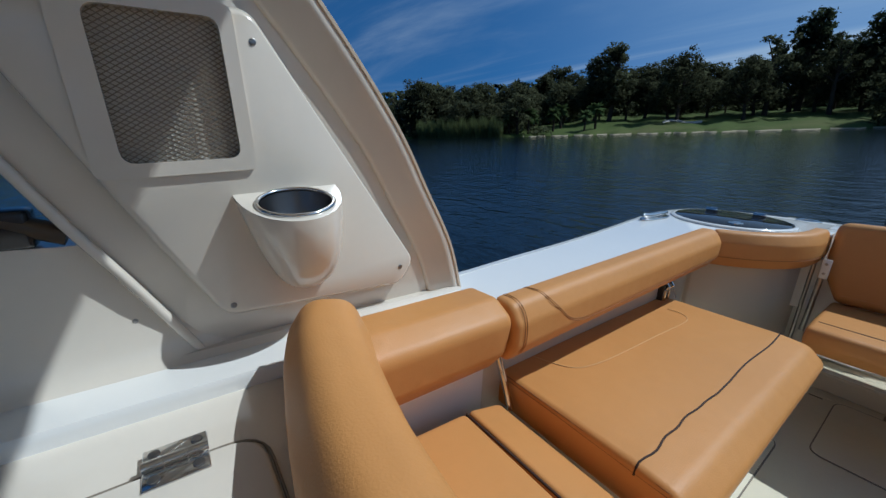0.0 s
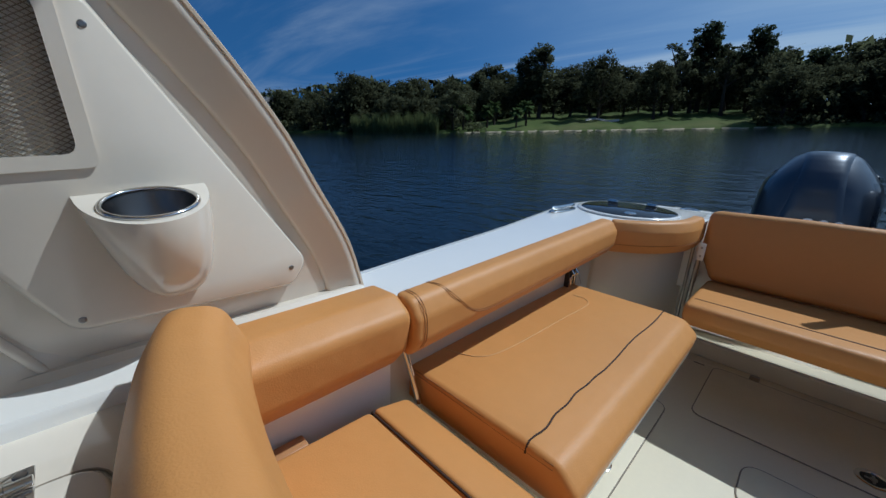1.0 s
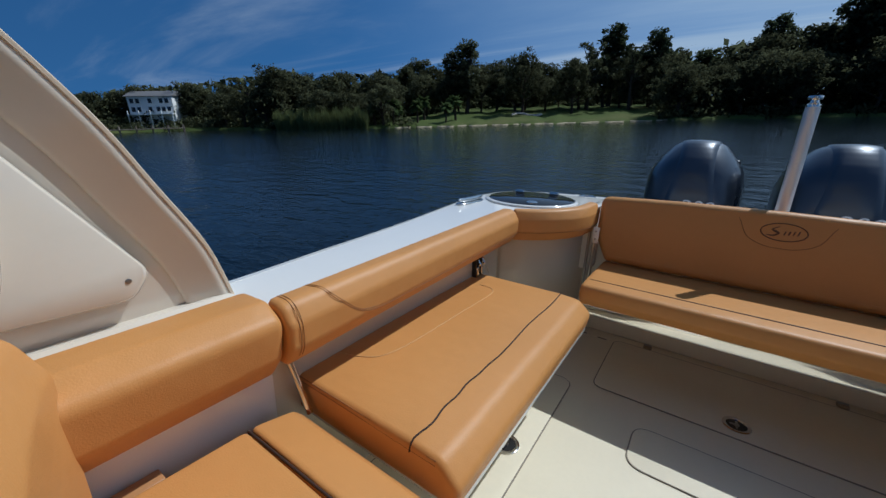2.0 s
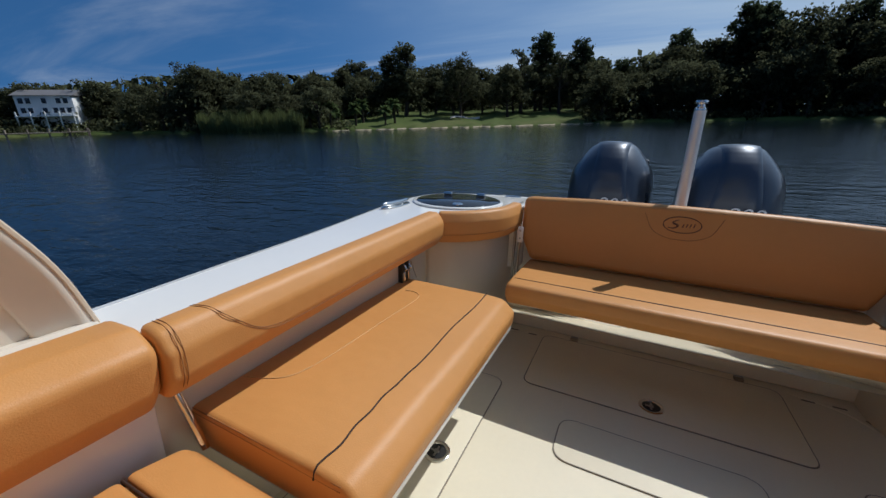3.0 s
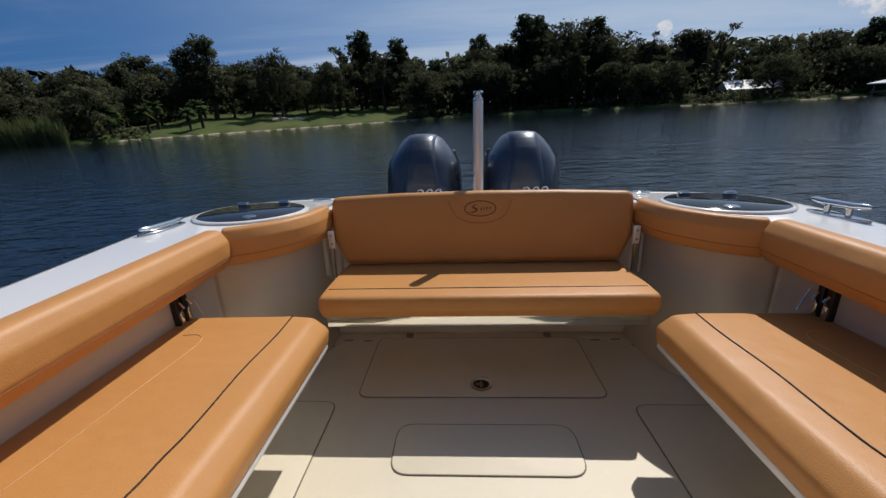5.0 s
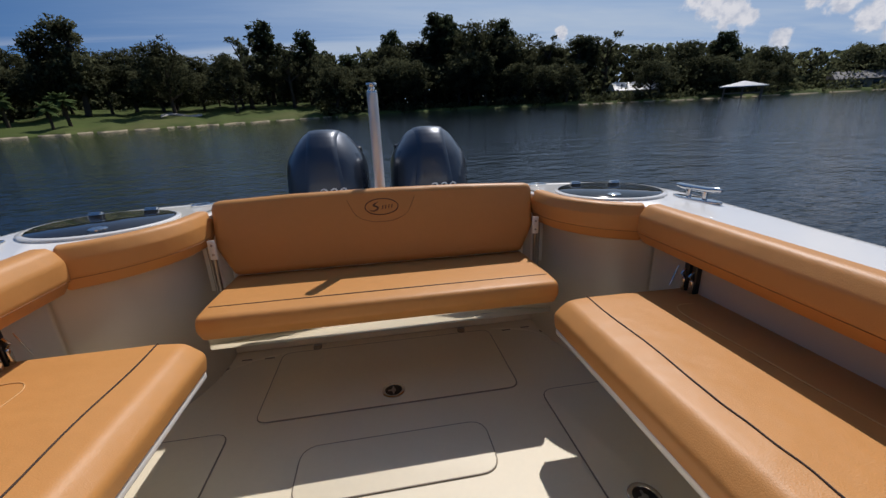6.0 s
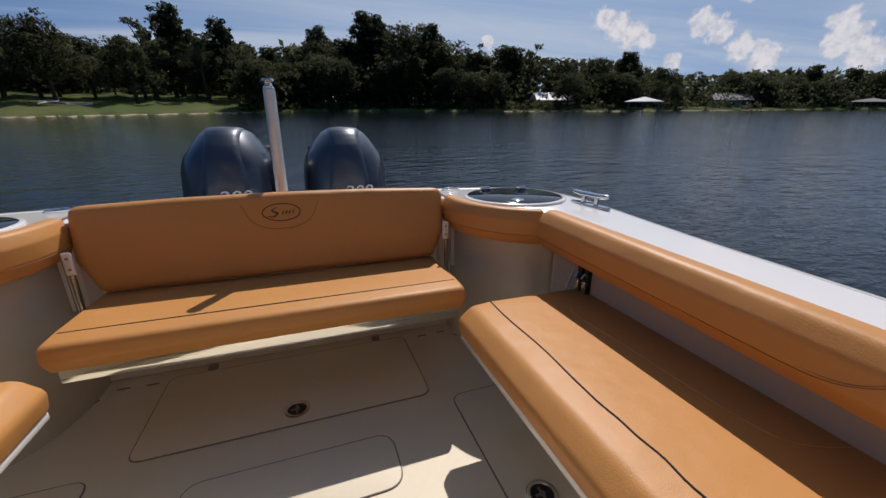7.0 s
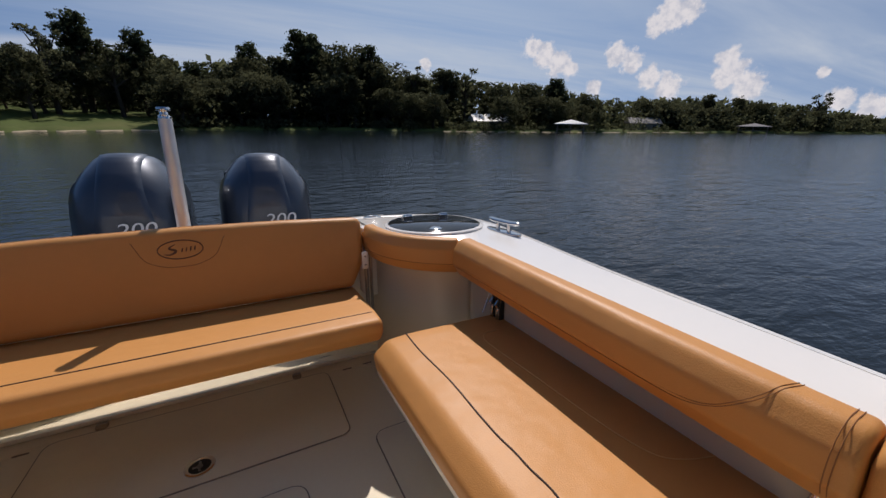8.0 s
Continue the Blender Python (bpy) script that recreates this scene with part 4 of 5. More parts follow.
    box(bm, -0.60, 0.60, 1.672, 1.684, 0.300, 0.348, 0.003)
    part("front_rail", bm, M_BAR, t, "polished aluminium rail under the seat")
    return place(t, shift(0, 0.095, 0))


M_WHITEPL = material("white_coated_metal", (0.75, 0.74, 0.71), 0.35)


# ---- boat: fittings ----
def livewell_lid(s):
    c = Vector((s * 0.975, 1.972, sheer(1.9)))
    t = thing("livewell_lid", c, "round smoked acrylic livewell lid with steel hinges", "hatch lid", "livewell lids")
    bm = bmesh.new()
    lathe(bm, [(0.203, 0.0), (0.203, 0.007), (0.199, 0.010), (0.190, 0.010), (0.188, 0.006), (0.188, 0.0)], c, 48)
    part("rim", bm, M_WHITE, t, "white raised rim")
    bm = bmesh.new()
    lathe(bm, [(0.187, 0.001), (0.187, 0.009), (0.184, 0.0115), (0.001, 0.0115)], c, 48)
    part("pane", bm, M_ACRYL, t)
    for a in (50, 105):
        d = Vector((s * math.cos(radians(a)), math.sin(radians(a)), 0))
        p = c + d * 0.178
        bm = bmesh.new()
        box(bm, p.x - 0.022, p.x + 0.022, p.y - 0.011, p.y + 0.011, p.z + 0.010, p.z + 0.017, 0.003)
        tube(bm, [p + Vector((-0.02, 0.0, 0.018)), p + Vector((0.02, 0.0, 0.018))], 0.005, 8)
        part("hinge", bm, M_STEEL, t, "small steel hinge")
    bm = bmesh.new()
    lathe(bm, [(0.024, 0.011), (0.024, 0.015), (0.016, 0.019), (0.008, 0.016), (0.0005, 0.016)], c + Vector((-s * 0.055, -0.125, 0)), 20)
    part("latch", bm, M_STEEL, t, "round steel latch")
    place(t, shift(s * 0.010, 0.098, 0, 1.12, 0, c))


def cleat(s, raised):
    p = Vector((s * 1.180, 1.800, sheer(1.8) + 0.003))
    t = thing("cleat", p, "polished steel pull-up cleat on the side deck" if raised else "polished steel flush cleat folded down in the side deck", "cleat", "deck cleats")
    m = Matrix.Translation(p) @ Matrix.Rotation(s * radians(4), 4, "Z")
    bm = bmesh.new()
    prism(bm, [(0.030 * math.cos(a), 0.105 * math.sin(a)) for a in (2 * math.pi * i / 32 for i in range(32))], 0.0, 0.007, 0.004, m)
    part("base", bm, M_STEEL, t)
    z = 0.042 if raised else 0.016
    bm = bmesh.new()
    tube(bm, [m @ Vector((0, y, z + h)) for y, h in ((-0.098, 0.004), (-0.085, 0.004), (-0.05, 0.0), (0.05, 0.0), (0.085, 0.004), (0.098, 0.004))], [0.004, 0.009, 0.011, 0.011, 0.009, 0.004], 10)
    part("horn_bar", bm, M_STEEL, t)
    for y in (-0.035, 0.035):
        bm = bmesh.new()
        tube(bm, [m @ Vector((0, y, 0.004)), m @ Vector((0, y, z))], 0.009, 10)
        part("post", bm, M_STEEL, t)


def rod_holder(s):
    p = Vector((s * 0.785, 2.365, sheer(1.9) + 0.004))
    t = thing("rod_holder", p, "flush steel-rimmed rod holder in the stern deck", "rod holder", "rod holders")
    m = Matrix.Translation(p) @ Matrix.Scale(1.35, 4, (1, 0, 0))
    bm = bmesh.new()
    lathe(bm, [(0.034, 0.0), (0.034, 0.004), (0.029, 0.007), (0.023, 0.005), (0.022, 0.001)], None, 28, m)
    part("rim", bm, M_STEEL, t)
    bm = bmesh.new()
    lathe(bm, [(0.0225, 0.0005), (0.0225, 0.003), (0.0005, 0.003)], None, 24, m)
    part("bore", bm, M_BLACK, t, "dark hole")


def tow_pole():
    t = thing("tow_pole", (0, 2.287, 0.06), "brushed aluminium ski tow pole with a grooved knob", "pole")
    bm = bmesh.new()
    tube(bm, [(0, 2.30, 0.06), (0, 2.287, 1.128)], [0.0255, 0.0225], 24)
    part("shaft", bm, M_ALU, t)
    bm = bmesh.new()
    lathe(bm, [(0.0225, 1.122), (0.0225, 1.130), (0.014, 1.136), (0.013, 1.146), (0.022, 1.150), (0.0235, 1.156), (0.021, 1.162), (0.0005, 1.163)], (0, 2.287, 0), 24)
    part("knob", bm, M_STEEL, t, "turned steel knob")
    bm = bmesh.new()
    lathe(bm, [(0.05, 0.06), (0.05, 0.075), (0.03, 0.08), (0.024, 0.12)], (0, 2.30, 0), 24)
    part("socket", bm, M_STEEL, t)
    place(t, shift(0, 0.015, 0.009))


def outboard(x):
    yc = 3.42
    t = thing("outboard_motor", (x, yc, 0.0), "dark blue-grey metallic outboard motor with white number", "outboard motor", "twin outboard motors")
    levels = [(-0.06, 0.80, 0.82), (0.06, 0.92, 0.92), (0.25, 1.0, 0.99), (0.45, 1.01, 1.0), (0.60, 0.995, 0.98), (0.665, 0.98, 0.96), (0.715, 0.94, 0.925), (0.755, 0.875, 0.875), (0.795, 0.795, 0.81), (0.830, 0.70, 0.73), (0.860, 0.615, 0.65), (0.885, 0.53, 0.56), (0.902, 0.43, 0.46), (0.911, 0.27, 0.32), (0.915, 0.06, 0.08)]
    N = 48

    def surf(level, a, grow=0.0):
        z, kx, ky = level
        c, sn = math.cos(a), math.sin(a)
        ex = 2 / (3.0 - 0.9 * max(0.0, min(1.0, (z - 0.45) / 0.4)))
        px = 0.276 * kx * (abs(c) ** ex) * (1 if c > 0 else -1)
        py = 0.36 * ky * (abs(sn) ** ex) * (1 if sn > 0 else -1)
        lift = 0.03 * (py / 0.36) * (1 if z > 0.5 else 0) * -0.6
        p = Vector((px, py, z + lift))
        if grow:
            n = Vector((c, sn, 0.25 + max(0, (z - 0.6)) * 3)).normalized()
            p = p + n * grow
        return p + Vector((x, yc, 0))

    bm = bmesh.new()
    skin(bm, [[surf(l, 2 * math.pi * k / N) for k in range(N)] for l in levels])
    body = part("cowl", bm, M_COWL, t)
    # raised centre panel running from the face over the top
    bm = bmesh.new()
    rows = []
    fine = []
    for a, b in zip(levels[3:-1], levels[4:]):
        for k in range(3):
            u = k / 3
            fine.append(tuple(p + (q - p) * u for p, q in zip(a, b)))
    for l in fine:
        half = 0.150 - 0.03 * (l[0] - 0.45) / 0.45
        row = []
        for k in range(-6, 7):
            u = k / 6 * half
            lim = 0.276 * l[1]
            cx = max(-0.98, min(0.98, u / lim))
            a = math.acos(math.copysign(abs(cx) ** 1.55, cx))
            row.append(surf(l, -a, 0.010 if abs(k) < 6 else -0.004))
        rows.append(row)
    skin(bm, rows, closed=False)
    part("centre_panel", bm, M_COWL, body)
    for sgn in (-1, 1):
        bm = bmesh.new()
        rows = []
        for l in levels[1:8]:
            rows.append([surf(l, (0 if sgn > 0 else math.pi) + sgn * math.radians(d), 0.006 if abs(d) < 50 else -0.004) for d in (-62, -50, -30, -10, 10, 30, 50, 62)])
        skin(bm, rows, closed=False)
        part("side_panel", bm, M_COWLDARK, body, "dark glossy side panel")
        bm = bmesh.new()
        box(bm, x + sgn * 0.205 - 0.03, x + sgn * 0.205 + 0.03, yc + 0.02, yc + 0.17, 0.755, 0.80, 0.012)
        part("air_intake", bm, M_BLACK, body, "black air intake")
    # number on the face, mesh from the built-in font
    cu = bpy.data.curves.new("number", "FONT")
    cu.body, cu.size, cu.extrude, cu.align_x, cu.shear = "200", 0.095, 0.002, "CENTER", 0.15
    tmp = bpy.data.objects.new("number", cu)
    scene.collection.objects.link(tmp)
    bpy.context.view_layer.update()
    me = bpy.data.meshes.new_from_object(tmp.evaluated_get(bpy.context.evaluated_depsgraph_get()))
    bpy.data.objects.remove(tmp)
    m = Matrix.Translation((x + 0.05, yc - 0.385, 0.500)) @ Matrix.Rotation(radians(84), 4, "X") @ Matrix.Scale(1.25, 4, (1, 0, 0))
    me.transform(Matrix.Translation(-BASE[t.name]) @ m)
    me.materials.append(M_DECAL)
    num = new("number", me)
    num.parent = body
    tagged(num, "white printed number 200")
    bm = bmesh.new()
    box(bm, x - 0.17, x + 0.17, yc - 0.25, yc + 0.28, -0.45, -0.03, 0.05, 4)
    part("midsection", bm, M_COWLDARK, t)
    bm = bmesh.new()
    box(bm, x - 0.06, x + 0.06, yc - 0.15, yc + 0.18, -1.1, -0.40, 0.03, 3)
    part("leg", bm, M_COWLDARK, t)
    bm = bmesh.new()
    box(bm, x - 0.13, x + 0.13, 3.0, yc - 0.2, -0.30, 0.12, 0.03, 3)
    part("bracket", bm, M_COWLDARK, t)
    place(t, shift(0, 0, 0.077))


def bow():
    """Plain fore part of the hull, closing the boat ahead of the helm."""
    bm = bmesh.new()
    rings = []
    for k in range(13):
        u = k / 12
        y = -1.62 - 4.2 * u
        half = 1.17 * math.sqrt(max(1 - u ** 2.2, 0.0004))
        top = sheer(-1.6) + 0.35 * u
        keel = -0.8 + 0.75 * u ** 2
        rings.append([Vector((half * x, y, z)) for x, z in ((-1.0, top), (-0.96, top * 0.5), (-0.7, keel * 0.45), (0.0, keel), (0.7, keel * 0.45), (0.96, top * 0.5), (1.0, top), (0.5, top + 0.05), (-0.5, top + 0.05))])
    skin(bm, rings)
    solid("hull_bow", bm, M_WHITE, "white fibreglass bow and foredeck of the boat", "hull", "structure")


def hull_bottom():
    bm = bmesh.new()
    box(bm, -0.92, 0.92, -1.6, 2.4, -0.8, -0.07, 0.03)
    solid("hull_bottom", bm, M_WHITE, "white fibreglass hull bottom in the water", "hull", "structure")


floor_sole()
hull_bottom()
bow()
for side, num in ((-1, 1), (1, 2)):
    gunwale(side, num)
    liner(side, num)
    hull(side, num)
    forward_side(side, num)
transom()
hardtop()
for side, num in ((-1, 1), (1, 2)):
    hardtop_support(side, num)
holder_panel(-1)
console_lid(-1)

hatch(rrect(-0.507, 0.475, 1.742, 2.19, 0.045, 6), "wide cream hatch lid by the stern step, closed")
hatch(rrect(-0.318, 0.288, 1.390, 1.597, 0.06, 6), "oblong cream hatch lid in mid floor, closed")
hatch(rrect(-0.97, -0.580, 0.45, 1.715, 0.05, 6), "long cream hatch lid below the side seat, closed")
hatch(rrect(0.545, 0.97, 0.45, 1.702, 0.05, 6), "long cream hatch lid below the side seat, closed")
for lx, ly in ((-0.013, 1.818), (-0.658, 1.232), (0.640, 1.230)):
    flush_latch(lx, ly)
M_BRONZE = material("worn_bronze", (0.34, 0.27, 0.19), 0.45, 0.6, vary=0.15)
for hx in (-0.358, 0.342):
    ht = thing("hatch_hinge", (hx, 2.222, 0.0), "small worn steel hinge at the edge of the stern hatch", "hinge", "stern hatch hinges")
    hb = bmesh.new()
    prism(hb, rrect(hx - 0.019, hx + 0.019, 2.198, 2.236, 0.014), 0.0, 0.010, 0.004)
    part("plate", hb, M_BRONZE, ht)
    hb = bmesh.new()
    tube(hb, [(hx - 0.016, 2.222, 0.010), (hx + 0.016, 2.222, 0.010)], 0.005, 8)
    part("pin", hb, M_SCREW, ht)
# drain slots in the stern corners
for side in (-1, 1):
    for dx, dy, turn in ((0.565, 2.170, 0), (0.665, 2.176, 0), (0.735, 2.11, -58), (0.80, 1.995, -52)):
        dt = thing("drain_slot", (side * dx, dy, 0.0), "short dark drain slot in the stern corner of the floor", "drain", "drain slots")
        dm = Matrix.Translation((side * dx, dy, 0)) @ Matrix.Rotation(radians(side * turn), 4, "Z")
        db = bmesh.new()
        prism(db, rrect(-0.022, 0.022, -0.004, 0.004, 0.003, 2), 0.0, 0.002, 0, dm)
        part("slot", db, M_GROOVE, dt)
    gb = bmesh.new()
    tube(gb, smooth_path([(side * 0.50, 2.20, 0.0005), (side * 0.66, 2.15, 0.0005), (side * 0.74, 2.06, 0.0005), (side * 0.83, 1.93, 0.0005), (side * 0.95, 1.84, 0.0005)], 6), 0.003, 6)
    solid("trim_gutter_%d" % (1 if side < 0 else 2), gb, M_SOLE, "cream moulded gutter edge in the stern corner of the floor", "trim", "structure")

lounge()
for side, num in ((-1, 1), (1, 2)):
    side_pad(side, num)
    coaming(side)
    corner_bolster(side)
    side_seat(side, num)
    livewell_lid(side)
    cleat(side, side > 0)
    rod_holder(side)
stern_bench()
tow_pole()
outboard(-0.352)
outboard(0.360)
# the boat in her trim
for boat_thing in [o for o in scene.objects if o.parent is None and o not in (cam, sun)]:
    boat_thing.matrix_basis = BOAT @ boat_thing.matrix_basis


# ---- lake and shores ----
WATER_Z = -0.55
SHORE = [(-180, 190), (-150, 130), (-125, 75), (-110, 62), (-98, 80), (-84, 105), (-74, 104), (-66, 98), (-60, 76), (-54, 64), (-45, 61), (-34, 59), (-20, 60), (-8, 65), (4, 70), (17, 71), (29, 70), (40, 74), (46, 80), (53, 92), (60, 108),
         (67, 130), (74, 165), (81, 225), (90, 300), (105, 330), (130, 280), (155, 230), (180, 190)]
# elevation in degrees of the tree tops by azimuth
TOPS = [(-180, 3.5), (-125, 4.0), (-112, 3.6), (-100, 2.8), (-85, 2.8), (-77, 3.7), (-72, 4.4), (-65, 5.4), (-57, 6.4), (-48, 6.3), (-41, 6.6), (-36, 6.8), (-28, 6.6), (-20, 6.3), (-14, 7.6), (-8, 7.8), (-3, 7.3), (3, 8.2), (6.5, 7.8), (9.5, 9.2),
        (14, 9.3), (17.5, 9.0), (21, 6.9), (25, 6.9), (31, 6.7), (37, 5.9), (44, 5.0), (49, 3.6), (52, 3.2), (57, 3.7), (63, 3.4), (70, 2.5), (75.5, 1.1), (84, 0.9), (95, 0.9), (130, 1.3), (180, 3.5)]


def table(rows, a):
    for (a0, v0), (a1, v1) in zip(rows, rows[1:]):
        if a0 <= a <= a1:
            return v0 + (v1 - v0) * (a - a0) / (a1 - a0)
    return rows[0][1]


def polar(az, r, z=0.0):
    a = radians(az)
    return Vector((math.sin(a) * r, math.cos(a) * r, z))


def land(az, r):
    d = r - table(SHORE, az)
    w = 0.25 * math.sin(az * 0.9) + 0.2 * math.sin(az * 2.3 + 1)
    lawn = 0.5 + 2.3 * max(0.0, min(1.0, (az + 43) / 10, (-3 - az) / 6))
    if d < 0:
        return WATER_Z - 0.08 + max(-2.0, d * 0.15)
    return WATER_Z - 0.08 + min(d, 2.0) * 0.22 + min(max(d - 2, 0), 45) * 0.030 * lawn + min(max(d - 62, 0), 800) * 0.002 + w * min(d, 20) / 40


def ground():
    bm = bmesh.new()
    steps = (-40, -12, -4, -1.2, 0, 0.8, 2, 5, 10, 18, 30, 45, 62, 100, 200, 500, 1200, 2600, 4600)
    rings = []
    for k in range(361):
        az = -180 + k
        s = table(SHORE, az)
        jag = 1.2 * math.sin(az * 1.7) + 0.8 * math.sin(az * 4.1)
        rings.append([polar(az, max(s + d + jag, 3), land(az, s + d)) for d in steps])
    vs = [[bm.verts.new(p) for p in ring] for ring in rings[:-1]]
    for i in range(360):
        a, b = vs[i], vs[(i + 1) % 360]
        for j in range(len(steps) - 1):
            bm.faces.new((a[j], b[j], b[j + 1], a[j + 1]))
    bm.faces.new([v[0] for v in vs])
    solid("ground", bm, M_GRASS, "grassy lake shore rising gently into woods", "ground", "structure")
    bm = bmesh.new()
    vs = [bm.verts.new((x, y, WATER_Z)) for x, y in ((-700, -700), (700, -700), (700, 700), (-700, 700))]
    bm.faces.new(vs)
    solid("water", bm, M_WATER, "dark blue rippled lake water", "water", "structure")


def sand_bank(n, a0, a1, w0, lift):
    bm = bmesh.new()
    rows = []
    k = a0
    while k <= a1:
        s = table(SHORE, k) + 1.2 * math.sin(k * 1.7) + 0.8 * math.sin(k * 4.1)
        w = max(0.04, w0 * (0.15 + 1.5 * noise.noise((k * 0.45, n, 0)) + 0.7 * noise.noise((k * 2.3, n, 5))))
        rows.append([polar(k, s - 0.4, WATER_Z - 0.05), polar(k, s + 0.1, WATER_Z + lift), polar(k, s + 0.3 + w, WATER_Z + lift + 0.06), polar(k, s + 0.5 + w, WATER_Z + lift - 0.1)])
        k += 0.2
    skin(bm, rows, closed=False)
    solid("shore_bank_%d" % n, bm, M_SAND, "pale sandy bank along the water", "shore", "structure")


def leaf_mesh(name, blobs, count, size, mat, rng, flat=0.35):
    """Many small leaf sprays spread through rounded clumps."""
    vol = np.array([b[3] * b[4] * b[5] for b in blobs]) ** 0.75
    pick = rng.choice(len(blobs), count, p=vol / vol.sum())
    b = np.array(blobs)[pick]
    d = rng.normal(size=(count, 3))
    d /= np.linalg.norm(d, axis=1)[:, None]
    r = rng.uniform(0.25, 1.0, count) ** 0.45 * (1 + 0.16 * rng.normal(size=count))
    c = b[:, :3] + d * r[:, None] * b[:, 3:6]
    u = rng.normal(size=(count, 3))
    u /= np.linalg.norm(u, axis=1)[:, None]
    v = np.cross(u, rng.normal(size=(count, 3)))
    v /= np.linalg.norm(v, axis=1)[:, None]
    sz = size * rng.uniform(0.5, 1.25, count)[:, None]
    u, v = u * sz, v * sz * 0.62
    pts = np.stack([c - u, c - v * 0.9 + u * 0.1, c + u, c + v], 1).reshape(-1, 3)
    nrm = d + 0.45 * rng.normal(size=(count, 3)) + np.array((0, 0, 0.35))
    nrm /= np.linalg.norm(nrm, axis=1)[:, None]
    return quad_mesh(name, pts, mat, np.repeat(nrm, 4, axis=0))


def quad_mesh(name, pts, mat, normals=None):
    n = len(pts) // 4
    me = bpy.data.meshes.new(name)
    me.vertices.add(len(pts))
    me.vertices.foreach_set("co", np.asarray(pts, dtype=np.float32).ravel())
    me.loops.add(len(pts))
    me.loops.foreach_set("vertex_index", np.arange(len(pts), dtype=np.int32))
    me.polygons.add(n)
    me.polygons.foreach_set("loop_start", np.arange(0, len(pts), 4, dtype=np.int32))
    me.update(calc_edges=True)
    me.materials.append(mat)
    if normals is not None:
        me.polygons.foreach_set("use_smooth", np.ones(n, dtype=bool))
        me.normals_split_custom_set_from_vertices(normals.tolist())
    return me


def tree(kind, seed):
    """A tree about ten metres high at the origin; copies are scaled."""
    rng = np.random.default_rng(seed)
    label = {"oak": "dark green broad-crowned oak on the shore", "pine": "tall pine with a ragged clumped crown", "tall": "tall dark upright tree with a feathery crown", "snag": "thin-crowned tree with bare twisting limbs"}[kind]
    t = thing("tree", (0, 0, 0), label, "tree", "trees on the shore")
    bm = bmesh.new()
    blobs = []
    if kind == "oak":
        trunk_top, n, lo, hi, spread = 3.4, 15, 3.0, 8.6, 3.6
    elif kind == "pine":
        trunk_top, n, lo, hi, spread = 8.6, 11, 5.6, 9.4, 2.4
    elif kind == "tall":
        trunk_top, n, lo, hi, spread = 6.5, 15, 2.6, 9.4, 2.0
    else:
        trunk_top, n, lo, hi, spread = 6.0, 12, 4.2, 9.2, 2.8
    lean = rng.normal(size=2) * 0.35
    trunk = [Vector((lean[0] * (max(z, 0) / 5) ** 1.5 + 0.12 * math.sin(z * 1.3 + seed), lean[1] * (max(z, 0) / 5) ** 1.5, z)) for z in np.linspace(-0.8, trunk_top, 7)]
    tube(bm, trunk, [0.36 - 0.25 * i / 6 for i in range(7)], 7)
    for i in range(n):
        z = lo + (hi - lo) * (i + rng.uniform(0, 0.8)) / n
        f = (z - lo) / (hi - lo)
        if kind == "oak":
            reach = spread * math.sqrt(max(0.06, 1 - (f * 1.02) ** 2)) * rng.uniform(0.55, 1.0)
            size = rng.uniform(1.1, 1.7)
        elif kind == "pine":
            reach, size = spread * (1 - 0.65 * f) * rng.uniform(0.35, 1.0), rng.uniform(0.65, 1.15)
        elif kind == "tall":
            reach, size = spread * (1 - 0.75 * f ** 2) * rng.uniform(0.3, 1.0), rng.uniform(0.8, 1.25)
        else:
            reach, size = spread * (1 - 0.5 * f) * rng.uniform(0.5, 1.1), rng.uniform(0.45, 0.9)
        a = i * 2.4 + rng.uniform(-0.5, 0.5)
        tip = Vector((math.cos(a) * reach, math.sin(a) * reach, z))
        start = trunk[min(6, 2 + int(4 * min(1, z / (trunk_top + 1.5))))]
        mid = start.lerp(tip, 0.5) + Vector((0, 0, 0.3 * rng.uniform(-1, 1.4)))
        tube(bm, [start, mid, tip], [0.13, 0.08, 0.025], 5)
        blobs.append((*tip, size, size, size * rng.uniform(0.55, 0.85)))
        for _ in range(2):
            o = rng.normal(size=3) * size * 0.8
            q = rng.uniform(0.3, 0.55) * size
            blobs.append((tip.x + o[0], tip.y + o[1], tip.z + abs(o[2]) * 0.6, q, q, q * 0.7))
    part("trunk", bm, M_BARK, t)
    count = {"oak": 6600, "pine": 4200, "tall": 5600, "snag": 2800}[kind]
    me = leaf_mesh("crown", blobs, count, 0.175 if kind != "snag" else 0.14, M_PINE if kind == "pine" else M_LEAF, rng)
    crown = new("crown", me)
    crown.parent = t
    return t


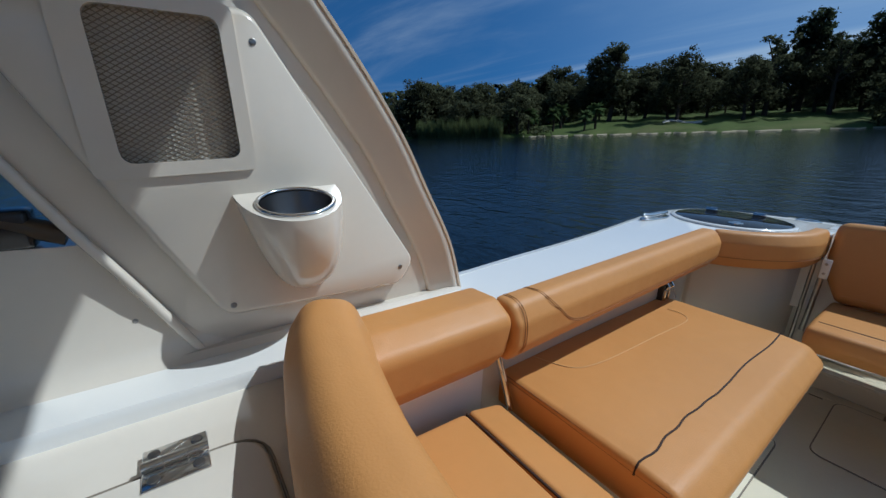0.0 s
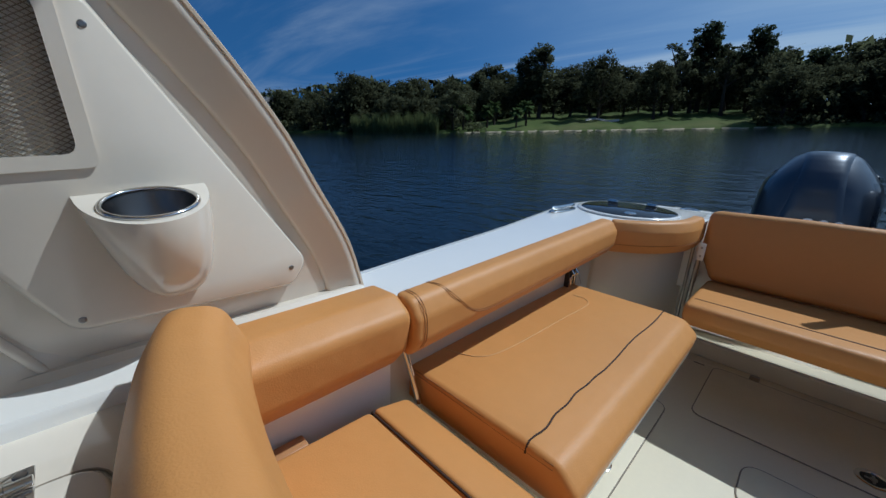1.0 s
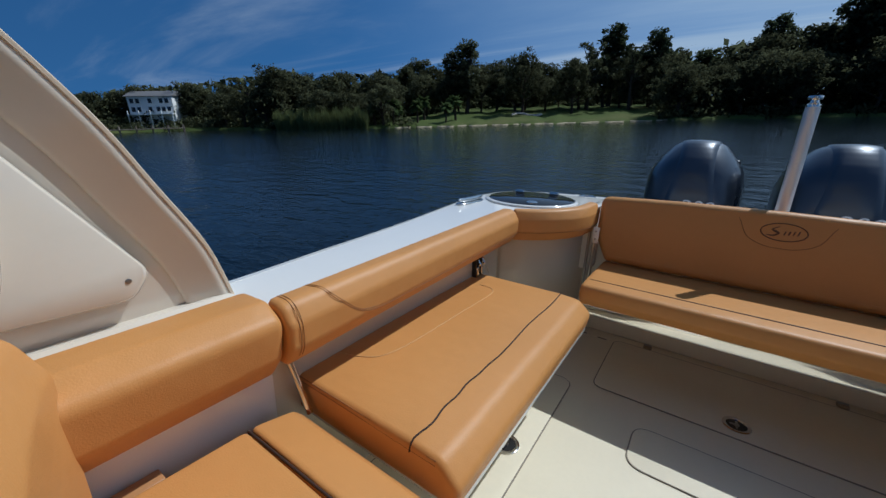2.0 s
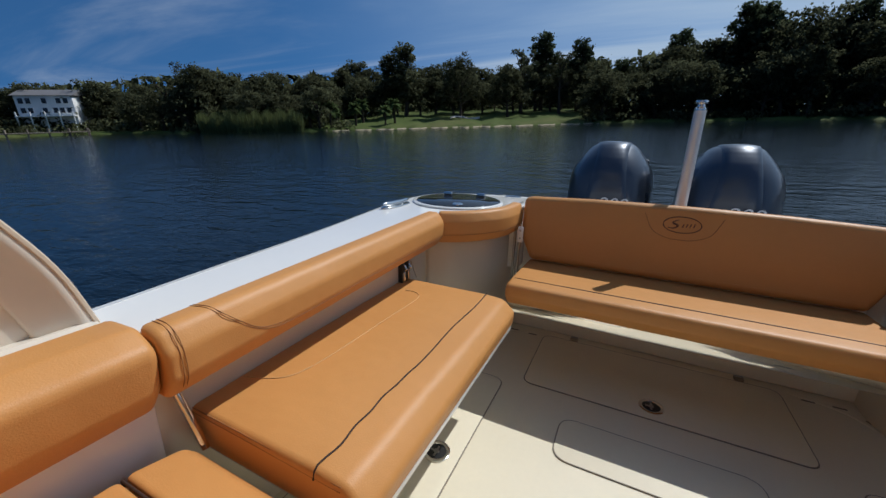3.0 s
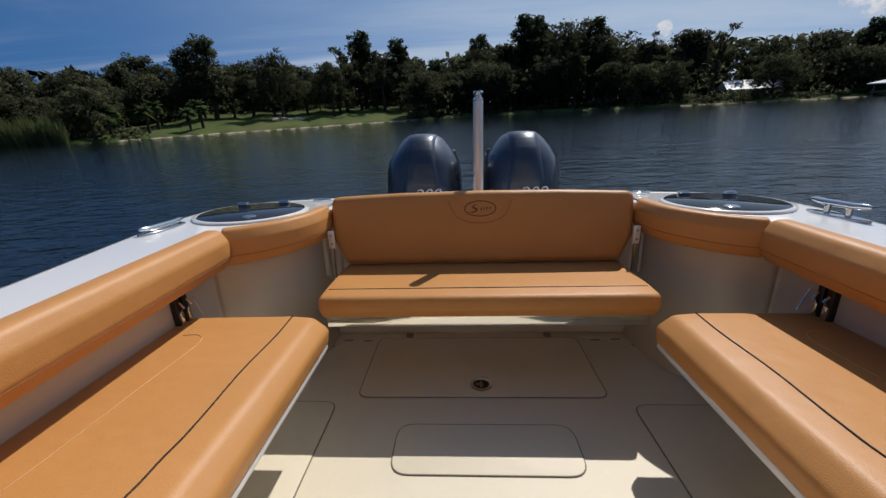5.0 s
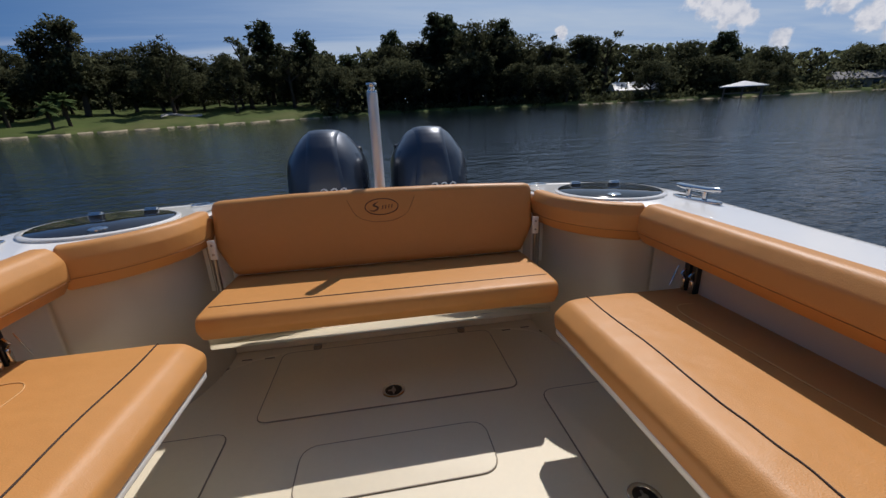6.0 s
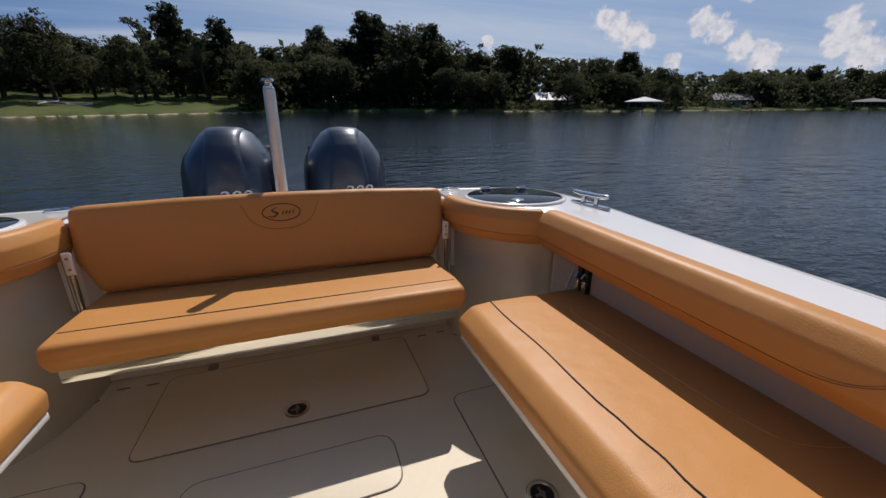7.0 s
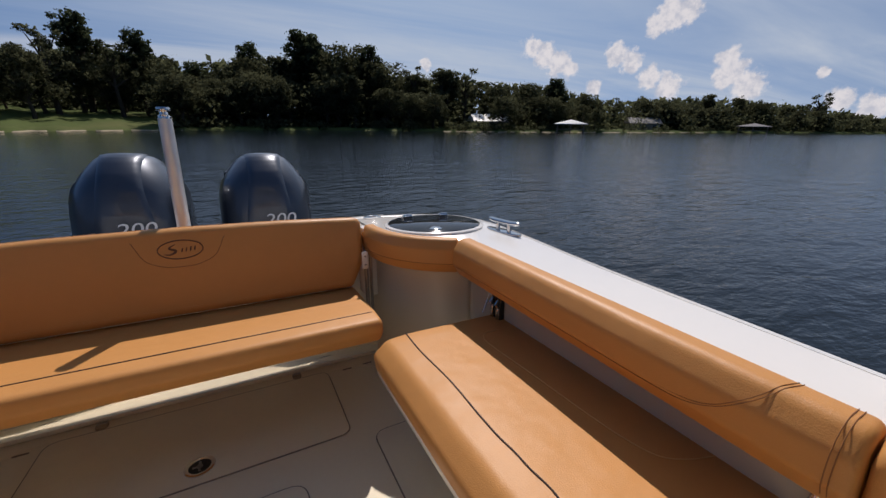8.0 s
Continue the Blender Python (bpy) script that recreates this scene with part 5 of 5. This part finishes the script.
def palm(seed):
    rng = np.random.default_rng(seed)
    t = thing("palm_tree", (0, 0, 0), "cabbage palm with a rounded head of drooping fronds", "palm", "palms on the shore")
    bm = bmesh.new()
    tube(bm, [(0, 0, -0.5), (0.1, 0.05, 1.6), (0.05, 0.1, 3.2)], [0.22, 0.18, 0.16], 8)
    part("trunk", bm, M_BARK, t)
    pts = []
    for k in range(46):
        a, up = rng.uniform(0, 6.283), rng.uniform(-0.5, 1.3)
        length = rng.uniform(1.3, 1.8)
        d = Vector((math.cos(a), math.sin(a), 0))
        side = Vector((-d.y, d.x, 0))
        line = []
        for i in range(4):
            u = i / 3
            line.append(Vector((0.05, 0.1, 3.25)) + d * length * u * math.cos(up * 0.8) + Z * (length * u * math.sin(up) - 0.7 * u * u))
        for i in range(3):
            for f in (-1, 1):
                w0, w1 = (0.05, 0.34, 0.30, 0.03)[i], (0.05, 0.34, 0.30, 0.03)[i + 1]
                pts += [line[i], line[i + 1], line[i + 1] + side * f * w1 - Z * w1 * 0.5, line[i] + side * f * w0 - Z * w0 * 0.5]
    head = new("crown", quad_mesh("crown", np.array([tuple(p) for p in pts]), M_PALM))
    head.parent = t
    return t


def set_tree(proto, az, r, height, rng, used, wide=1.0):
    s = height / 10.0
    p = polar(az, r, land(az, r) - 0.1)
    m = Matrix.Translation(p) @ Matrix.Rotation(rng.uniform(0, 6.283), 4, "Z") @ Matrix.Diagonal((s * wide, s * wide, s, 1))
    if proto not in used:
        used.add(proto)
        proto.matrix_basis = m
        return proto
    c = copy_thing(proto, Matrix.Identity(4))
    c.matrix_basis = m
    return c


def woods():
    rng = random.Random(7)
    used = set()
    oaks = [tree("oak", k) for k in (1, 2, 3, 4)]
    pines = [tree("pine", k) for k in (11, 12)]
    talls = [tree("tall", k) for k in (21, 22)]
    snags = [tree("snag", k) for k in (31, 32)]

    def height(az, r, f):
        return max(2.5, 1.1 + r * math.tan(radians(table(TOPS, az))) * f - land(az, r))

    az = -118.0
    while az < 99:
        s = table(SHORE, az)
        lawn = -43 < az < -7
        for off, f, step in (((24, 0.78, 0), (38, 1.0, 0)) if lawn else ((6, 0.66, 0), (16, 0.96, 0))):
            a = az + rng.uniform(-0.9, 0.9)
            if off < 10 and (-76 < a < -64 or 27.5 < a < 34.5 or 49 < a < 56):
                continue
            r = s + off + rng.uniform(-3, 4)
            pool = oaks * 3 + talls + (snags + pines if f > 0.9 else [])
            set_tree(rng.choice(pool), a, r, height(a, r, f * rng.uniform(0.82, 1.10)), rng, used, rng.uniform(1.0, 1.35))
        az += 2.2 if az < 60 else 1.7
    # single trees that stand out of the line
    for kind, a, off, el in ((talls[0], -31.7, 20, 9.4), (talls[1], -33.6, 22, 8.4), (oaks[1], -24.0, 15, 8.0), (snags[0], -15.6, 20, 8.9), (pines[0], -12.9, 24, 9.8), (pines[1], -8.0, 22, 8.8), (pines[0], 2.8, 18, 8.9), (pines[0], 9.4, 14, 10.5),
                             (pines[1], 10.6, 17, 10.1), (oaks[2], 14.0, 12, 10.0), (pines[0], 17.4, 15, 9.5), (snags[1], 23.8, 12, 7.6), (snags[0], 31.0, 14, 7.4), (pines[1], 43.4, 16, 5.7), (snags[0], 71.0, 16, 3.6), (oaks[0], -57.0, 10, 6.8), (oaks[3], -17.5, 14, 6.6), (snags[1], -10.5, 17, 8.2)):
        r = table(SHORE, a) + off
        set_tree(kind, a, r, 1.1 + r * math.tan(radians(el)) - land(a, r), rng, used, rng.uniform(0.85, 1.1))
    # low palms near the reeds and the lawn
    pal = palm(5)
    for a, off, h in ((-44.9, 4, 3.6), (-43.9, 7, 4.7), (-42.3, 3, 4.3), (-41.5, 8, 3.2), (-38.9, 6, 4.0), (-37.9, 12, 4.6), (-34.8, 4, 3.4), (-33.4, 6, 4.3)):
        r = table(SHORE, a) + off
        set_tree(pal, a, r, h * 2.2, rng, used)
    # understorey and far woods, one mass of foliage each
    nrng = np.random.default_rng(99)
    blobs = []
    a = -180.0
    while a < 180:
        s = table(SHORE, a)
        lawn = -43 < a < -7
        seen = -120 < a < 100
        for off, f in ((((30, 0.55), (44, 0.75)) if lawn else ((5, 0.42), (14, 0.70), (24, 0.80))) if seen else ((12, 0.8),)):
            r = s + off + nrng.uniform(-2, 3)
            g = land(a, r)
            top = 1.1 + r * math.tan(radians(table(TOPS, a))) * f * nrng.uniform(0.8, 1.1) - g
            if top < 0.8:
                top = 0.8
            p = polar(a + nrng.uniform(-0.5, 0.5), r, g)
            if -76 < a < -64 and off < 12:
                top = min(top, 1.5)
            w = radians(2.2) * r * 0.9 * (1.0 if seen else 2.5)
            for k in range(3):
                z = top * (k + 0.5) / 3
                blobs.append((p.x + nrng.normal() * 0.5, p.y + nrng.normal() * 0.5, g + z, w, w, top / 4.2))
        a += 1.5 if seen else 4.0
    me = leaf_mesh("shrubs", blobs, 110000, 0.30, M_SHRUB, nrng)
    tagged(new("shrubs", me), "dense dark undergrowth below the shore trees", "undergrowth", "", "stuff")
    # deep woods behind, closing the gaps between the trunks
    blobs = []
    a = -180.0
    while a < 180:
        r = table(SHORE, a) + (56 if -43 < a < -7 else 30)
        g = land(a, r)
        top = max(1.5, 1.1 + r * math.tan(radians(table(TOPS, a))) * 0.78 - g)
        p = polar(a, r, g)
        for k in range(4):
            blobs.append((p.x, p.y, g + top * (k + 0.15) / 3.6, radians(1.5) * r, radians(1.5) * r, top / 4.5))
        for off in (9, 15):
            q = polar(a + 0.05 * off, r + off, land(a, r + off))
            blobs.append((q.x, q.y, q.z + 1.3, radians(1.5) * r, radians(0.8) * r, 2.4))
        a += 1.5
    me = leaf_mesh("deep_woods", blobs, 85000, 1.1, M_SHRUB, nrng)
    tagged(new("deep_woods", me), "dark deep woods behind the shore trees", "woods", "", "stuff")
    # thick hedge-like growth low between the trunks
    blobs = []
    a = -118.0
    while a < 99:
        r = table(SHORE, a) + (33 if -43 < a < -7 else (19 if 27 < a < 35 or 49 < a < 56 else 9))
        g = land(a, r)
        h = nrng.uniform(1.6, 3.0) * (1.4 if r > 110 else 1.0)
        p = polar(a, r, g + h * 0.35)
        blobs.append((p.x, p.y, p.z, radians(0.9) * r, radians(0.9) * r, h * 0.62))
        a += 0.8
    me = leaf_mesh("undergrowth", blobs, 46000, 0.42, M_SHRUB, nrng)
    tagged(new("undergrowth", me), "thick low undergrowth between the tree trunks", "undergrowth", "", "stuff")
    # low ragged shrubs along the water's edge
    blobs = []
    for k in range(230):
        a = nrng.choice([nrng.uniform(-115, -40), nrng.uniform(-6, 40), nrng.uniform(30, 98)])
        r = table(SHORE, a) + nrng.uniform(1.0, 5.0)
        h = nrng.uniform(0.35, 1.3)
        p = polar(a, r, land(a, r) + h * 0.4)
        blobs.append((p.x, p.y, p.z, h * 1.6, h * 1.6, h * 0.8))
    me = leaf_mesh("shore_shrubs", blobs, 15000, 0.24, M_SHRUB, nrng)
    tagged(new("shore_shrubs", me), "low green shrubs along the water's edge", "shrubs", "", "stuff")
    # reeds
    pts = []
    for k in range(9000):
        a = nrng.uniform(-58.0, -46.0)
        r = table(SHORE, a) + nrng.uniform(-0.8, 4.0)
        h = nrng.uniform(1.6, 3.7) * (0.75 + 0.25 * math.sin(a * 2.1) ** 2)
        p = polar(a, r, WATER_Z - 0.1)
        lean = nrng.normal(size=2) * 0.28
        side = nrng.normal(size=2)
        side = side / np.hypot(*side) * 0.035
        q = p + Vector((lean[0], lean[1], h))
        mid = p.lerp(q, 0.7) + Vector((side[0] * 1.4, side[1] * 1.4, 0))
        pts += [(p.x - side[0], p.y - side[1], p.z), (p.x + side[0], p.y + side[1], p.z), tuple(mid), tuple(q)]
    tagged(new("reeds", quad_mesh("reeds", np.array(pts), M_REED)), "tall pale green reeds standing in the shallows", "reeds", "", "stuff")


def house():
    a, r = -70.4, 114.0
    base = polar(a, r, land(a, r) + 1.0)
    t = thing("house", base, "white three-storey lake house with a low grey roof", "house")
    rot = Matrix.Translation(base) @ Matrix.Rotation(-radians(a) - radians(22), 4, "Z")

    def put(name, bm, mat, parent, label=""):
        bmesh.ops.transform(bm, matrix=rot, verts=bm.verts)
        return part(name, bm, mat, parent, label)

    bm = bmesh.new()
    box(bm, -4.4, 4.4, -3.5, 3.5, -1.4, 5.9, 0.03)
    wall = put("wall", bm, M_WALL, t)
    bm = bmesh.new()
    skin(bm, [[Vector((x, y, z)) for y, z in ((-4.0, 5.85), (4.0, 5.85), (0.0, 7.1))] for x in (-4.8, 4.8)])
    put("roof", bm, M_ROOF, t)
    for z, places in ((2.55, (-3.5, -2.4, -0.2, 1.4, 2.4, 3.5)), (4.3, (-3.5, -2.4, 0.0, 2.2, 3.3))):
        for x in places:
            bm = bmesh.new()
            box(bm, x - 0.45, x + 0.45, -3.56, -3.48, z, z + 1.15, 0.01)
            win = put("window", bm, M_WALL, t, "white window frame")
            bm = bmesh.new()
            box(bm, x - 0.36, x + 0.36, -3.59, -3.555, z + 0.1, z + 1.05, 0.005)
            put("pane", bm, M_PANE, win, "dark pane")
    bm = bmesh.new()
    box(bm, -4.5, 4.5, -4.9, -3.5, 1.95, 2.12, 0.02)
    bal = put("balcony", bm, M_WALL, t, "white balcony on posts")
    for x in (-4.3, -2.2, 0, 2.2, 4.3):
        bm = bmesh.new()
        box(bm, x - 0.09, x + 0.09, -4.88, -4.7, -1.4, 2.9, 0.01)
        put("post", bm, M_WALL, bal)


def pier(a, r0, length, width, group_label, with_roof=None):
    base = polar(a, r0, WATER_Z)
    t = thing("pier", base, group_label, "pier", "piers")
    rot = Matrix.Translation(base) @ Matrix.Rotation(-radians(a), 4, "Z")

    def put(name, bm, mat, label=""):
        bmesh.ops.transform(bm, matrix=rot, verts=bm.verts)
        return part(name, bm, mat, t, label)

    bm = bmesh.new()
    box(bm, -width / 2, width / 2, -length / 2, length / 2, 0.55, 0.68, 0.02)
    put("deck", bm, M_WOOD)
    k = max(2, int(width / 2.4) + 1)
    for i in range(k):
        for y in (-length / 2 + 0.2, length / 2 - 0.2):
            x = -width / 2 + 0.2 + (width - 0.4) * i / (k - 1)
            bm = bmesh.new()
            tube(bm, [(x, y, -1.2), (x, y, 1.25 if not with_roof else 1.65)], 0.11, 8)
            put("post", bm, M_WOOD)
    if with_roof:
        bm = bmesh.new()
        w, l = width / 2 + 0.5, length / 2 + 0.5
        v = [bm.verts.new(p) for p in ((-w, -l, 1.6), (w, -l, 1.6), (w, l, 1.6), (-w, l, 1.6), (0, 0, 2.35))]
        for i in range(4):
            bm.faces.new((v[i], v[(i + 1) % 4], v[4]))
        u = [bm.verts.new(p) for p in ((-w, -l, 1.48), (w, -l, 1.48), (w, l, 1.48), (-w, l, 1.48))]
        for i in range(4):
            bm.faces.new((u[i], u[(i + 1) % 4], v[(i + 1) % 4], v[i]))
        bm.faces.new(u)
        put("roof", bm, with_roof, "hipped metal roof")


def cottage(a, off, w, h, label, roofmat):
    r = table(SHORE, a) + off
    base = polar(a, r, land(a, r) - 0.2)
    t = thing("cottage", base, label, "house", "cottages on the shore")
    rot = Matrix.Translation(base) @ Matrix.Rotation(-radians(a) + 0.3, 4, "Z")
    bm = bmesh.new()
    box(bm, -w / 2, w / 2, -2.6, 2.6, 0, h, 0.03)
    bmesh.ops.transform(bm, matrix=rot, verts=bm.verts)
    part("wall", bm, M_COTTAGE, t)
    bm = bmesh.new()
    skin(bm, [[Vector((x, y, z)) for y, z in ((-3.1, h - 0.05), (3.1, h - 0.05), (0.0, h + 1.3))] for x in (-w / 2 - 0.4, w / 2 + 0.4)])
    bmesh.ops.transform(bm, matrix=rot, verts=bm.verts)
    part("roof", bm, roofmat, t)
    for i in range(3):
        x = -w / 2 + w * (i + 0.5) / 3
        bm = bmesh.new()
        box(bm, x - 0.5, x + 0.5, -2.66, -2.58, h * 0.35, h * 0.8, 0.01)
        bmesh.ops.transform(bm, matrix=rot, verts=bm.verts)
        part("window", bm, M_PANE, t, "dark window")


def parked_car():
    a = -20.4
    r = table(SHORE, a) + 36
    base = polar(a, r, land(a, r))
    t = thing("car", base, "white car parked on the grass among trees", "car")
    rot = Matrix.Translation(base) @ Matrix.Rotation(-radians(a) + 0.2, 4, "Z")

    def put(name, bm, mat, parent, label=""):
        bmesh.ops.transform(bm, matrix=rot, verts=bm.verts)
        return part(name, bm, mat, parent, label)

    side = fillet([(-2.1, 0.3), (2.1, 0.3), (2.15, 0.75), (1.3, 0.9), (0.7, 1.42), (-1.1, 1.45), (-1.8, 0.95), (-2.15, 0.85)], 0.12, 3)
    bm = bmesh.new()
    prism(bm, side, -0.85, 0.85, 0.08, Matrix.Rotation(radians(90), 4, "X"))
    body = put("body", bm, M_CAR, t)
    bm = bmesh.new()
    prism(bm, fillet([(-1.5, 0.92), (1.15, 0.92), (0.65, 1.34), (-1.05, 1.37)], 0.06, 2), -0.865, 0.865, 0, Matrix.Rotation(radians(90), 4, "X"))
    put("window", bm, M_PANE, body, "dark side windows")
    for x in (-1.35, 1.35):
        for y in (-0.8, 0.8):
            bm = bmesh.new()
            tube(bm, [(x, y - 0.1, 0.31), (x, y + 0.1, 0.31)], 0.32, 16)
            put("wheel", bm, M_TYRE, t)


def gravel_path():
    bm = bmesh.new()
    rows = []
    for k in range(12):
        a = -25.5 + k * 0.38
        r = table(SHORE, a) + 13 + 2.0 * math.sin(k * 0.5)
        rows.append([polar(a, r - 0.9, land(a, r - 0.9) + 0.02), polar(a, r, land(a, r) + 0.28), polar(a, r + 1.2, land(a, r + 1.2) + 0.03)])
    skin(bm, rows, closed=False)
    solid("path", bm, M_PATH, "pale gravel patch on the lawn below a tree", "path", "structure")


ground()
sand_bank(1, -43, -5, 0.8, 0.05)
sand_bank(2, 28, 62, 0.5, 0.04)
woods()
house()
pier(-73.0, 98, 3.0, 16.0, "weathered wooden pier by the white house")
pier(45.7, 78.0, 3.2, 5.0, "open boat shelter with a pale hipped roof over the water", M_PALEROOF)
pier(66.0, 124, 3.0, 6.0, "low weathered boat dock with a dark roof on the far shore", M_ROOF)
cottage(34.5, 9, 7.0, 1.7, "low pale cottage half hidden by shrubs", M_PALEROOF)
cottage(54.5, 13, 6.5, 1.7, "low cottage with a brown roof among shrubs", M_ROOF)
parked_car()
gravel_path()
